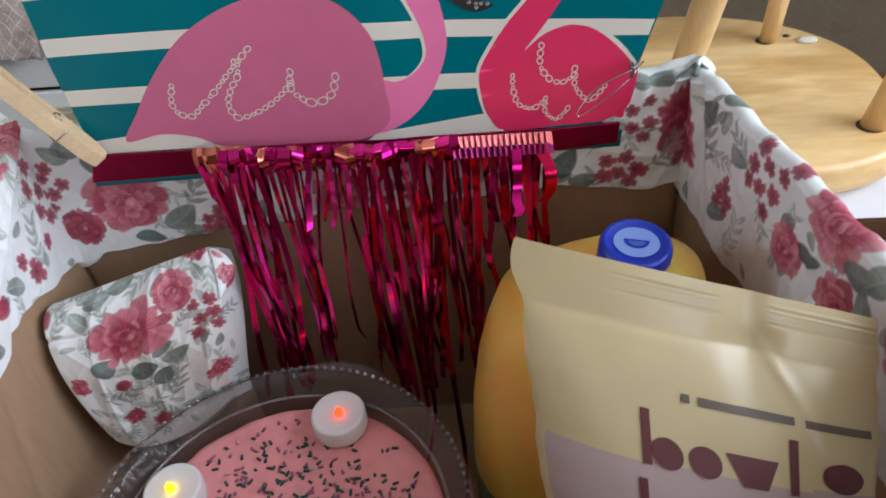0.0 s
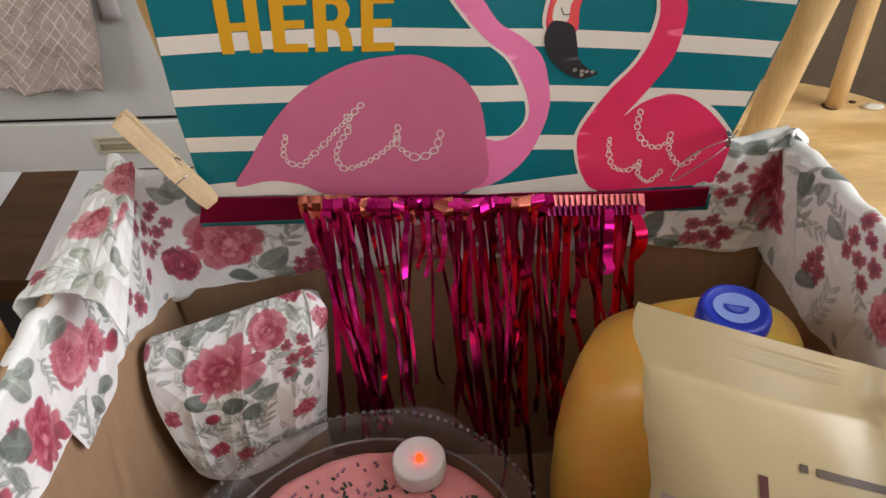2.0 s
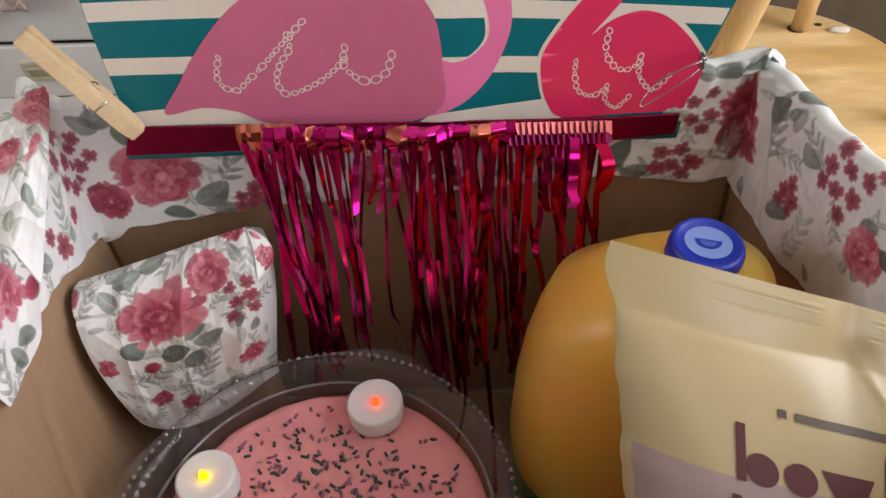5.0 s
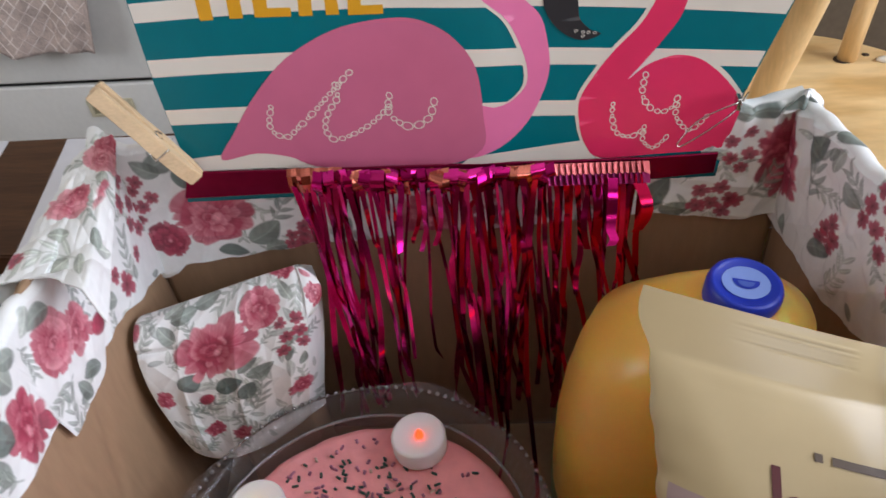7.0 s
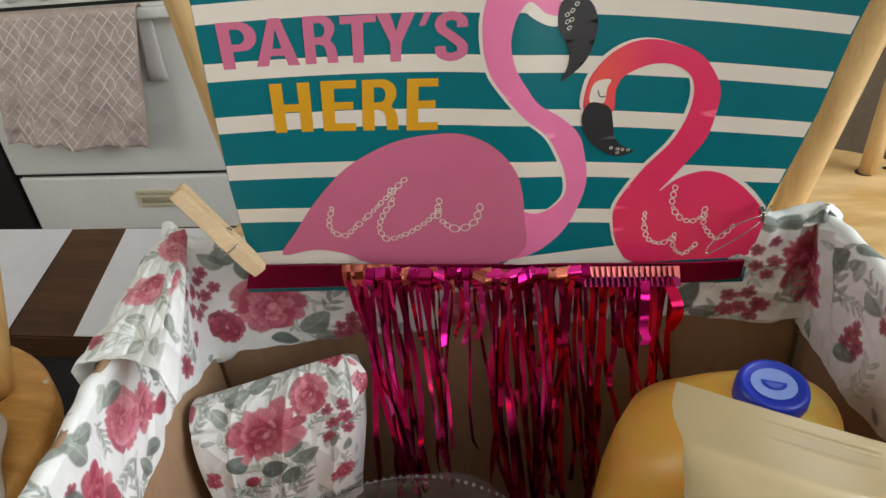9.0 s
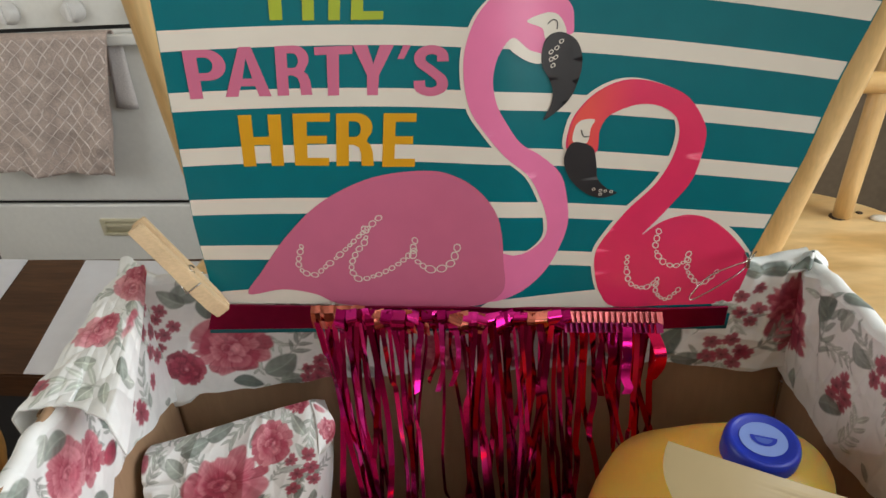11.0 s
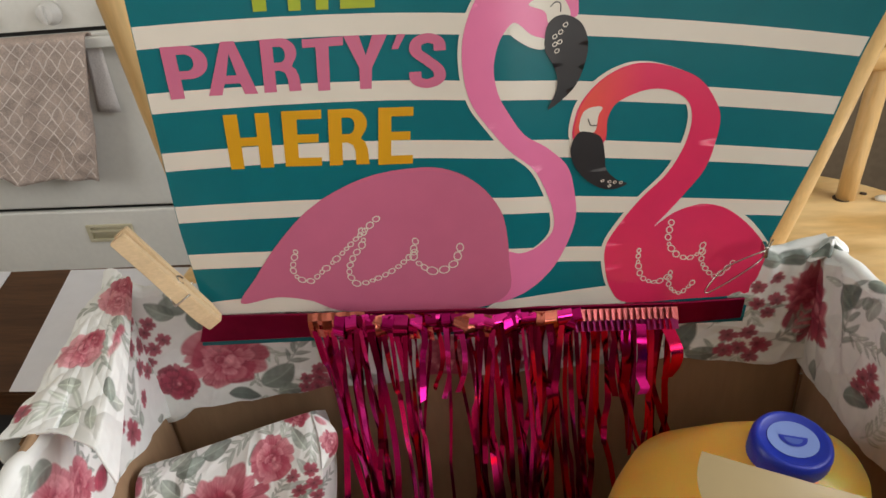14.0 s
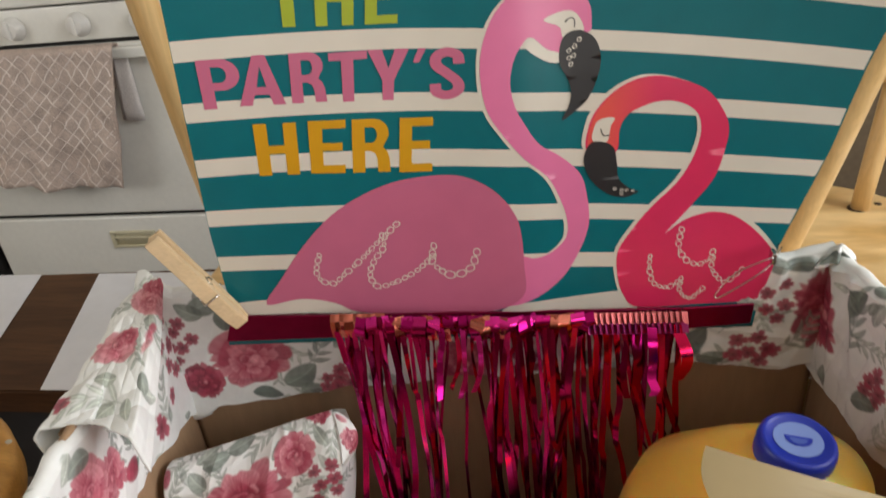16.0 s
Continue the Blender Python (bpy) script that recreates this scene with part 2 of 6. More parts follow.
def lathe(bm, profile, n=48, centre=(0, 0, 0), close_ends=True, squash=2.0, sx=1.0, sy=1.0):
    """Turn (radius, height) pairs; squash over 2 gives a rounded square."""
    rows = []
    for r, z in profile:
        row = []
        for i in range(n):
            a = 2 * math.pi * i / n
            c, s = math.cos(a), math.sin(a)
            k = (abs(c) ** squash + abs(s) ** squash) ** (-1 / squash)
            row.append((centre[0] + sx * r * k * c, centre[1] + sy * r * k * s, centre[2] + z))
        rows.append(row)
    rings(bm, rows, close_ends)
    return bm


def tube(bm, points, radii, n=12):
    """A round rod along points."""
    points = [Vector(p) for p in points]
    rows, side = [], None
    for i, p in enumerate(points):
        d = (points[min(i + 1, len(points) - 1)] - points[max(i - 1, 0)]).normalized()
        if side is None:
            side = d.cross((0.3, 0.2, 1) if abs(d.z) < 0.9 else (1, 0.1, 0)).normalized()
        side = (side - d * side.dot(d)).normalized()
        up = d.cross(side)
        r = radii[i] if isinstance(radii, (list, tuple)) else radii
        rows.append([p + r * (math.cos(2 * math.pi * k / n) * side + math.sin(2 * math.pi * k / n) * up) for k in range(n)])
    rings(bm, rows)
    return bm


def smooth_loop(pts, per=5, closed=True):
    """A Catmull-Rom curve through points of the plane."""
    out, n = [], len(pts)
    for i in range(n if closed else n - 1):
        p0, p1, p2, p3 = [np.array(pts[(i + k) % n if closed else min(max(i + k, 0), n - 1)], float) for k in (-1, 0, 1, 2)]
        for s in range(per):
            t = s / per
            out.append(0.5 * (2 * p1 + (p2 - p0) * t + (2 * p0 - 5 * p1 + 4 * p2 - p3) * t * t + (3 * p1 - p0 - 3 * p2 + p3) * t**3))
    return out if closed else out + [np.array(pts[-1], float)]


def arc(cx, cy, rx, ry, a0, a1, n=10):
    return [(cx + rx * math.cos(radians(a0 + (a1 - a0) * i / n)), cy + ry * math.sin(radians(a0 + (a1 - a0) * i / n))) for i in range(n + 1)]


# ---- room ----
def structure(name, bm, mat, label, category):
    return tagged(part(name, bm, mat, smooth=False), label, category, kind="structure")


structure("floor", solid((-3.1, -2.1, -0.1), (1.8, 2.65, 0)), M["floor"], "dark brown kitchen floor", "floor")
structure("ceiling", solid((-3.1, -2.1, 2.5), (1.8, 2.65, 2.6)), M["ceiling"], "plain off-white ceiling", "ceiling")
structure("wall_back", solid((-3.1, 2.55, 0), (1.8, 2.65, 2.5)), M["wall"], "painted kitchen wall behind the stove", "wall")
# the opening here is added for the stove's fill lamp
bm = solid((-3.1, -2.1, 0), (-3.0, -0.70, 2.5))
add_box(bm, (-3.1, -0.70, 0), (-3.0, 0.70, 0.95)), add_box(bm, (-3.1, -0.70, 2.2), (-3.0, 0.70, 2.5)), add_box(bm, (-3.1, 0.70, 0), (-3.0, 2.55, 2.5))
structure("wall_side", bm, M["wall"], "painted side wall with an opening added for a fill lamp", "wall")
bm = solid((0.32, 1.95, 0.0), (1.7, 2.05, 2.5))
structure("wall_partition", bm, M["taupe"], "dim taupe partition wall", "wall")
bm = solid((1.7, -2.1, 0), (1.8, 2.55, 0.9))
add_box(bm, (1.7, -2.1, 2.4), (1.8, 2.55, 2.5)), add_box(bm, (1.7, -2.1, 0.9), (1.8, -0.70, 2.4)), add_box(bm, (1.7, 1.00, 0.9), (1.8, 2.55, 2.4))
structure("wall_window", bm, M["wall"], "painted wall with a window opening", "wall")
# tall opening added for the lamp that gives the bag its sheen
bm = solid((-3.0, -2.1, 0), (0.85, -2.0, 2.5))
add_box(bm, (0.85, -2.1, 0), (1.40, -2.0, 0.15)), add_box(bm, (0.85, -2.1, 2.1), (1.40, -2.0, 2.5)), add_box(bm, (1.40, -2.1, 0), (1.7, -2.0, 2.5))
structure("wall_front", bm, M["wall"], "painted wall with a tall opening added for a fill lamp", "wall")
# unseen frames: the second and third are made up to hold fill lamps
for name, a, b in (("window_1", (1.73, -0.70, 0.9), (1.77, 1.00, 2.4)), ("window_2", (-3.07, -0.70, 0.95), (-3.03, 0.70, 2.2)), ("window_3", (0.85, -2.07, 0.15), (1.40, -2.03, 2.1))):
    a, b = Vector(a), Vector(b)
    flat = 0 if b.x - a.x < 0.1 else 1
    across = 1 - flat
    bm = bmesh.new()
    for lo, hi in ((a[across], a[across] + 0.05), (b[across] - 0.05, b[across])):
        p, q = a.copy(), b.copy()
        p[across], q[across] = lo, hi
        add_box(bm, p, q)
    for lo, hi in ((a.z, a.z + 0.05), (b.z - 0.05, b.z), ((a.z + b.z) / 2 - 0.02, (a.z + b.z) / 2 + 0.02)):
        p, q = a.copy(), b.copy()
        p[across], q[across], p.z, q.z = a[across] + 0.05, b[across] - 0.05, lo, hi
        add_box(bm, p, q)
    structure(name, bm, M["enamel"], "unseen white painted window frame round an area lamp", "window")


# ---- stove ----
def stove():
    x0, x1, y = -1.775, -0.93, 1.89
    s = thing("stove", ((x0 + x1) / 2, 2.2, 0), "white enamel kitchen stove with a towel on its oven handle", "stove")
    w = Matrix.Translation((-(x0 + x1) / 2, -2.2, 0))
    part("body", solid((x0, y + 0.03, 0.03), (x1, 2.53, 0.90), 0.006, w), M["enamel"], s)
    part("toe_recess", solid((x0 + 0.02, y + 0.05, 0.0), (x1 - 0.02, 2.5, 0.03), 0, w), M["enamel_gap"], s, "black recess under the stove")
    part("gap_backing", solid((x0 + 0.01, y + 0.012, 0.05), (x1 - 0.01, y + 0.03, 0.885), 0, w), M["enamel_gap"], s, "dark gap round the oven door")
    part("control_panel", solid((x0, y, 0.832), (x1, y + 0.012, 0.925), 0.005, w), M["enamel"], s)
    door = part("oven_door", solid((x0, y - 0.012, 0.312), (x1, y + 0.012, 0.822), 0.008, w), M["enamel"], s)
    part("door_handle", solid((x0 + 0.06, y - 0.055, 0.788), (x1 - 0.06, y - 0.035, 0.818), 0.006, w), M["enamel"], door, "white bar handle")
    for x in (x0 + 0.10, x1 - 0.10):
        part("handle_bracket", solid((x - 0.012, y - 0.037, 0.792), (x + 0.012, y - 0.010, 0.814), 0.002, w), M["enamel"], door)
    drawer = part("drawer", solid((x0 + 0.005, y - 0.010, 0.06), (x1 - 0.005, y + 0.012, 0.298), 0.008, w), M["enamel"], s)
    hx, hz = -1.285, 0.222
    bm = bmesh.new()
    for a, b in (((-0.075, -0.028), (0.075, -0.019)), ((-0.075, 0.019), (0.075, 0.028)), ((-0.075, -0.019), (-0.062, 0.019)), ((0.062, -0.019), (0.075, 0.019))):
        add_box(bm, (hx + a[0], y - 0.018, hz + a[1]), (hx + b[0], y - 0.009, hz + b[1]), 0.001, w)
    part("drawer_pull", bm, M["ivory"], drawer, "ivory plastic recessed pull")
    part("pull_recess", solid((hx - 0.062, y - 0.012, hz - 0.019), (hx + 0.062, y - 0.0095, hz + 0.019), 0, w), M["ivory"], drawer)
    part("pull_lip", solid((hx - 0.062, y - 0.020, hz + 0.004), (hx + 0.062, y - 0.012, hz + 0.012), 0.001, w), M["ivory"], drawer)
    for x in (-1.645, -1.54, -1.43, -1.235, -1.05):
        bm = lathe(bmesh.new(), [(0.032, 0), (0.032, 0.007), (0.027, 0.009), (0.024, 0.028), (0.020, 0.031)], 28)
        add_box(bm, (-0.006, -0.024, 0.026), (0.006, 0.024, 0.036), 0.002)
        bm.transform(w @ Matrix.Translation((x, y, 0.876)) @ Matrix.Rotation(radians(90), 4, "X"))
        part("knob", bm, M["knob"], s)
    part("cooktop", solid((x0 - 0.004, y - 0.006, 0.930), (x1 + 0.004, 2.53, 0.966), 0.006, w), M["enamel"], s)
    part("burner_pan", solid((x0 + 0.03, y + 0.035, 0.962), (x1 - 0.03, 2.44, 0.969), 0.003, w), M["black"], s, "black recessed cooktop")
    for cx_ in (x0 + 0.22, x1 - 0.22):
        for cy_ in (2.06, 2.30):
            bm = lathe(bmesh.new(), [(0.050, 0), (0.055, 0.004), (0.048, 0.012), (0.030, 0.016), (0.002, 0.017)], 28)
            bm.transform(w @ Matrix.Translation((cx_, cy_, 0.968)))
            part("burner", bm, M["black"], s)
        bm = bmesh.new()
        for q in (-0.15, -0.05, 0.05, 0.15):
            add_box(bm, (cx_ + q - 0.005, 1.945, 0.984), (cx_ + q + 0.005, 2.42, 0.994), 0.002, w)
        for q in (1.95, 2.18, 2.41):
            add_box(bm, (cx_ - 0.155, q - 0.005, 0.968), (cx_ + 0.155, q + 0.005, 0.986), 0.002, w)
        part("grate", bm, M["black"], s, "black iron pan support")
    part("backguard", solid((x0, 2.47, 0.966), (x1, 2.53, 1.08), 0.01, w), M["enamel"], s)


stove()


def draped(name, x0, x1, front, back, label, mat, grid=None, seed=0, skew=0.0):
    """A towel hung over the oven handle, with soft vertical folds."""
    rng = random.Random(seed)
    ph = [rng.uniform(0, 6.28) for _ in range(5)]
    ybar, ztop = 1.845, 0.822
    nu, prof = 70, []
    for i in range(40):
        t = i / 39
        prof.append((ybar - 0.016 - 0.004 * t, ztop - 0.002 - front * t))
    prof = prof[::-1] + [(ybar - 0.010, ztop + 0.002), (ybar, ztop + 0.004), (ybar + 0.011, ztop + 0.001)] + [(ybar + 0.016, ztop - back * i / 6) for i in range(1, 7)]
    rows = []
    for k, (y, z) in enumerate(prof):
        row = []
        low = max(0.0, (ztop - z) / max(front, 0.01)) if k < 40 else 0.1
        for i in range(nu + 1):
            u = i / nu
            x = x0 + (x1 - x0) * u + skew * low
            d = 0.010 * min(1.0, (x1 - x0) / 0.3) * (0.3 + low) * (math.sin(9 * u + ph[0]) + 0.5 * math.sin(23 * u * min(1.0, (x1 - x0) / 0.5) + ph[1] + 2 * low)) + 0.002 * min(1.0, (x1 - x0) / 0.3) * math.sin((50 if x1 - x0 > 0.3 else 7) * u + 9 * low + ph[2])
            d += (0.010 * noise.noise(Vector((x * 16, z * 13, seed))) + 0.005 * noise.noise(Vector((x * 38, z * 30, seed + 4)))) * min(1.0, 3 * low) * (x1 - x0 > 0.3)
            row.append((x, y + (d - 0.010 if k < 40 else 0.0) - (0.006 if k < 40 else 0), z + 0.006 * low * math.sin(5 * u + ph[3]) + 0.028 * low * max(0.0, min(1.0, (0.46 - u) / 0.06))))
        rows.append(row)
    bm = bmesh.new()
    rings(bm, rows, False, False)
    ob = tagged(part(name, bm, mat), label, "towel")
    sol = ob.modifiers.new("thickness", "SOLIDIFY")
    sol.thickness, sol.offset = 0.003, 1.0
    if grid:
        bm = bmesh.new()
        lines = []
        for s in (-1, 1):
            for k in range(-14, 28):
                lines.append((s, k * 0.041))
        for s, c in lines:
            pts = []
            for j in range(0, 37):
                v = j / 36 * front
                u = (c + s * v * 0.9) / (x1 - x0)
                if 0.01 < u < 0.99:
                    row = rows[min(39, max(0, int(round(39 * (1 - v / front)))))]
                    i = min(nu - 1, int(u * nu))
                    f_ = u * nu - i
                    p = Vector(row[i]).lerp(Vector(row[i + 1]), f_)
                    pts.append(p + Vector((0, -0.0034, 0)))
                elif len(pts) > 1:
                    break
            if len(pts) > 2:
                vs = [(bm.verts.new(p + Vector((-0.0026, 0, 0))), bm.verts.new(p + Vector((0.0026, 0, 0)))) for p in pts]
                for a, b in zip(vs, vs[1:]):
                    bm.faces.new((a[0], a[1], b[1], b[0]))
        part("woven_lattice", bm, grid, ob, "pale woven lattice lines")
    return ob


draped("dish_towel", -1.59, -1.114, 0.395, 0.12, "taupe dish towel with pale lattice over the oven handle", M["towel"], M["weave"], 3, -0.094)
bm = bmesh.new()
rings(bm, [[(-1.150 + 0.044 * u - 0.030 * v + 0.024 * u * v, 1.8585 + 0.004 * math.sin(5 * u + 2 * v) * v, 0.812 - 0.20 * v - 0.004 * u * v) for u in (0, 0.2, 0.4, 0.6, 0.8, 1.0)] for v in (0, 0.15, 0.3, 0.5, 0.7, 0.85, 1.0)], False, False)
hung = tagged(part("hand_towel", bm, M["towel_white"]), "white hand towel tucked behind the oven handle", "towel")
sol = hung.modifiers.new("thickness", "SOLIDIFY")
sol.thickness, sol.offset = 0.003, 0

# dark cabinet beside the stove
cab = thing("cabinet", (-2.3, 2.2, 0), "black kitchen cabinet beside the stove", "cabinet")
part("body", solid((-0.60, -0.28, 0.0), (0.50, 0.33, 0.88), 0.004), M["black"], cab)
part("worktop", solid((-0.62, -0.31, 0.88), (0.51, 0.33, 0.92), 0.006), M["enamel"], cab, "pale worktop")
part("door", solid((-0.03, -0.30, 0.10), (0.49, -0.28, 0.86), 0.004), M["black"], cab)


# ---- table with papers ----
def console_table():
    t = thing("table", (-0.2, 0.69, 0), "narrow dark walnut table with charcoal apron", "table")
    m = Matrix.Translation((0.2, -0.69, 0))
    bm = bmesh.new()
    top = [(-1.25, 0.567), (0.95, 0.567), (0.95, 0.848), (-1.25, 0.782)]
    rings(bm, [[(x, y, 0.715) for x, y in top], [(x, y, 0.745) for x, y in top]])
    bmesh.ops.bevel(bm, geom=list(bm.edges), offset=0.002, segments=2, affect="EDGES")
    bm.transform(m)
    part("tabletop", bm, M["table"], t, smooth=False)
    part("apron", solid((-1.2, 0.585, 0.60), (0.9, 0.605, 0.715), 0.002, m), M["apron"], t, "charcoal painted apron")
    part("apron", solid((-1.2, 0.750, 0.60), (0.9, 0.770, 0.715), 0.002, m), M["apron"], t)
    for x in (-1.18, 0.84):
        for y in (0.586, 0.724):
            part("leg", solid((x, y, 0), (x + 0.045, y + 0.045, 0.60), 0.003, m), M["apron"], t)


console_table()


def paper_sheet(near, far, label):
    """A sheet on the table between its near and far edges' x ranges."""
    bm = bmesh.new()
    rows = []
    for z in (0.7455, 0.7462):
        rows.append([(near[0], 0.569, z), (near[1], 0.569, z), (far[1], 0.797, z), (far[0], 0.797, z)])
    rings(bm, rows)
    return tagged(part("paper_sheet", bm, M["paper"], smooth=False), label, "paper")


paper_sheet((-0.80, -0.588), (-0.87, -0.656), "white paper sheet lying on the dark table")
paper_sheet((-0.502, -0.29), (-0.572, -0.36), "white paper sheet lying beside the cardboard box")
paper_sheet((0.30, 0.62), (0.30, 0.62), "white paper sheet under an upturned stool")


# ---- wooden stools ----
def seat_mesh(r, z0, z1, squash=2.15, front=0.0, deep=1.0):
    """A turned seat with rounded edges; front: how square its near side is."""
    rows = []
    for k, z in ((0.3 * r, z0), (r - 0.012, z0), (r - 0.004, z0 + 0.004), (r, z0 + 0.010), (r, z1 - 0.006), (r - 0.002, z1 - 0.002), (r - 0.007, z1), (0.3 * r, z1)):
        row = []
        for i in range(96):
            a = 2 * math.pi * i / 96
            c, q = math.cos(a), math.sin(a)
            e = front if front and q < 0 else squash
            m = (abs(c) ** e + abs(q) ** e) ** (-1 / e)
            row.append((k * m * c, deep * k * m * q, z))
        rows.append(row)
    bm = bmesh.new()
    rings(bm, rows)
    return bm


def leg_mesh(a, b, r0=0.0125, r1=0.0145, n=18):
    """A turned leg from a to b: r0 thick at a, swelling to r1, slimmer at b."""
    a, b = Vector(a), Vector(b)
    pts, rad = [], []
    for i in range(11):
        t = i / 10
        pts.append(a.lerp(b, t))
        rad.append(r0 + (r1 - r0) * math.sin(math.pi * min(1, t * 1.6)) - 0.22 * r0 * max(0, t - 0.45))
    return tube(bmesh.new(), pts, rad, n)


def upturned_stool(c, legs, label, extras=()):
    s = thing("stool", (c[0], c[1], 0.749), label, "stool", "pine stools")
    o = Vector((c[0], c[1], 0.749))
    part("seat", seat_mesh(0.206, 0, 0.036, 2.1, 3.6, 0.865), M["pine"], s)
    for a, b, thick in legs:
        a, b = Vector((*a, 0.785)) - o, Vector((*b, 1.085)) - o
        part("leg", leg_mesh(a - (b - a) * 0.02, b + (b - a) * 0.55, thick, thick * 1.12), M["pine_leg"], s)
        d = (b - a).normalized()
        part("leg_socket", lathe(bmesh.new(), [(thick, 0.0362), (thick, 0.0366)], 20, (a.x - 0.0042, a.y - 0.0015, 0)), M["hole"], s, "dark drilled socket")
    return s, o


A, B, C, D = ((0.232, 0.706), (0.270, 0.624), 0.0128), ((0.366, 0.850), (0.405, 0.893), 0.0100), ((0.407, 0.656), (0.452, 0.622), 0.0125), ((0.125, 0.86), (0.08, 0.91), 0.011)
s, o = upturned_stool((0.245, 0.765), (A, B, C, D), "round pine stool turned upside down on the table")
bar_pts = [Vector(p) - o for p in ((0.105, 0.880, 0.936), (0.25, 0.872, 0.937), (0.39, 0.864, 0.938), (0.462, 0.858, 0.939))]
part("stretcher", tube(bmesh.new(), bar_pts, [0.009, 0.0118, 0.0118, 0.010], 14), M["pine"], s, "turned stretcher between the legs")
bm = lathe(bmesh.new(), [(0.004, 0.0362), (0.0075, 0.0364), (0.0075, 0.0385), (0.004, 0.039)], 14, sx=1.5)
bm.transform(Matrix.Translation(Vector((0.405, 0.842, 0.749)) - o))
part("felt_pad", bm, M["plug"], s, "worn pale felt pad")
bm = lathe(bmesh.new(), [(0.004, 0.0362), (0.004, 0.0366)], 12, (0.388 - o.x, 0.858 - o.y, 0))
part("screw_hole", bm, M["hole"], s)

E2 = ((-0.276, 0.636), (-0.290, 0.609), 0.0125), ((-0.06, 0.64), (-0.04, 0.60), 0.0125), ((-0.06, 0.83), (-0.03, 0.88), 0.0125), ((-0.25, 0.83), (-0.26, 0.88), 0.0125)
upturned_stool((-0.17, 0.74), E2, "pine stool upside down on the table behind the gift bag")


def bar_chair():
    c = thing("bar_chair", (-0.596, 0.314, 0), "honey pine bar chair with a rounded seat", "chair", "pine stools")
    o = Vector((-0.586, 0.318, 0))
    bm = seat_mesh(0.207, 0.747, 0.785, 2.3)
    part("seat", bm, M["pine_dark"], c)
    for sx in (-1, 1):
        for sy in (-1, 1):
            part("leg", leg_mesh((0.11 * sx, 0.11 * sy, 0.75), (0.17 * sx, 0.17 * sy, 0.0), 0.015, 0.018), M["pine_dark"], c)
            part("stretcher", tube(bmesh.new(), [(0.145 * sx, 0.145 * sy, 0.30 + 0.04 * sx), (-0.145 * sx if sx == sy else 0.145 * sx, 0.145 * sy if sx == sy else -0.145 * sy, 0.30 + 0.04 * sx)], 0.009), M["pine_dark"], c)
    for x in (-1, 1):
        a, b = Vector((-0.466, 0.446, 0.785)), Vector((-0.411, 0.508, 1.085))
        a, b = a - o, b - o
        if x < 0:
            a, b = Vector((-a.x, a.y, a.z)), Vector((-b.x, b.y, b.z))
        part("back_post", leg_mesh(a - (b - a) * 0.02, b + (b - a) * 0.2, 0.0124, 0.0136, 20), M["pine_post"], c)
        part("post_socket", lathe(bmesh.new(), [(0.0150, 0.7852), (0.0150, 0.7856)], 20, (a.x - 0.003, a.y - 0.002, 0)), M["hole"], c, "dark drilled socket")
    part("crest_rail", tube(bmesh.new(), [(-0.19, 0.19, 1.15), (0, 0.215, 1.155), (0.19, 0.19, 1.15)], 0.018), M["pine_dark"], c)
    bm = lathe(bmesh.new(), [(0.002, 0), (0.0036, 0.001), (0.0034, 0.002), (0.001, 0.003)], 12, (-0.432 - o.x, 0.463 - o.y, 0.782))
    part("paint_chip", bm, M["plug"], c, "pale chip on the seat edge")


bar_chair()


def candy_bag():
    c = thing("candy_bag", (-0.434, 0.320, 0.785), "clear bag of wrapped candy on the chair seat", "candy bag")
    turn = Matrix.Rotation(radians(36), 4, "Z")
    rows = []
    for i in range(25):
        v = i / 24
        row = []
        for j in range(36):
            a = 2 * math.pi * j / 36
            w = 0.052 * (1 - 0.35 * abs(2 * v - 1) ** 4)
            h = 0.014 * math.sin(math.pi * min(max(v, 0.03), 0.97)) ** 0.6
            row.append((w * math.cos(a) + 0.003 * math.sin(9 * v + 3 * a), (v - 0.5) * 0.17, 0.0155 + h * math.sin(a) + 0.0016 * math.sin(13 * v + 5 * a) * (1 if math.sin(a) > 0 else 0)))
        rows.append(row)
    bm = bmesh.new()
    rings(bm, rows)
    bm.transform(turn)
    part("pouch", bm, M["candy"], c)
    for x, y, n in ((0.036, 0.002, 4), (0.006, -0.012, 0), (-0.022, 0.012, 0)):
        bm = tube(bmesh.new(), [(x, y - 0.046, 0.0245), (x, y - 0.043, 0.0250), (x, y - 0.036, 0.0255), (x, y, 0.0265), (x, y + 0.036, 0.0255), (x, y + 0.043, 0.0250), (x, y + 0.046, 0.0245)], [0.002, 0.0060, 0.0082, 0.0086, 0.0082, 0.0060, 0.002], 16)
        bm.transform(turn)
        wrap = part("wrapper", bm, M["candy_red"], c, "dark red candy wrapper")
        for k in range(n):
            bm = tube(bmesh.new(), [(x - 0.0055, y - 0.037 + 0.010 * k, 0.0328), (x, y - 0.035 + 0.010 * k, 0.0352), (x + 0.0055, y - 0.033 + 0.010 * k, 0.0328)], 0.0016, 8)
            bm.transform(turn)
            part("printed_bar", bm, M["candy_yellow"], wrap, "yellow printed bar")


candy_bag()

# cloth hung on the partition wall
rows = []
for i in range(16):
    v = i / 15
    rows.append([(0.80 + 0.20 * (u / 19) + 0.008 * math.sin(7 * v + u * 0.9), 1.938 - 0.010 * (1 + math.sin(u * 1.1 + 4 * v)), 0.615 + 0.50 * v + 0.008 * math.sin(u * 0.7)) for u in range(20)])
bm = bmesh.new()
rings(bm, rows, False, False)
ob = tagged(part("printed_cloth", bm, M["cloth"]), "grey and black printed cloth hung on the taupe wall", "cloth")
sol = ob.modifiers.new("thickness", "SOLIDIFY")
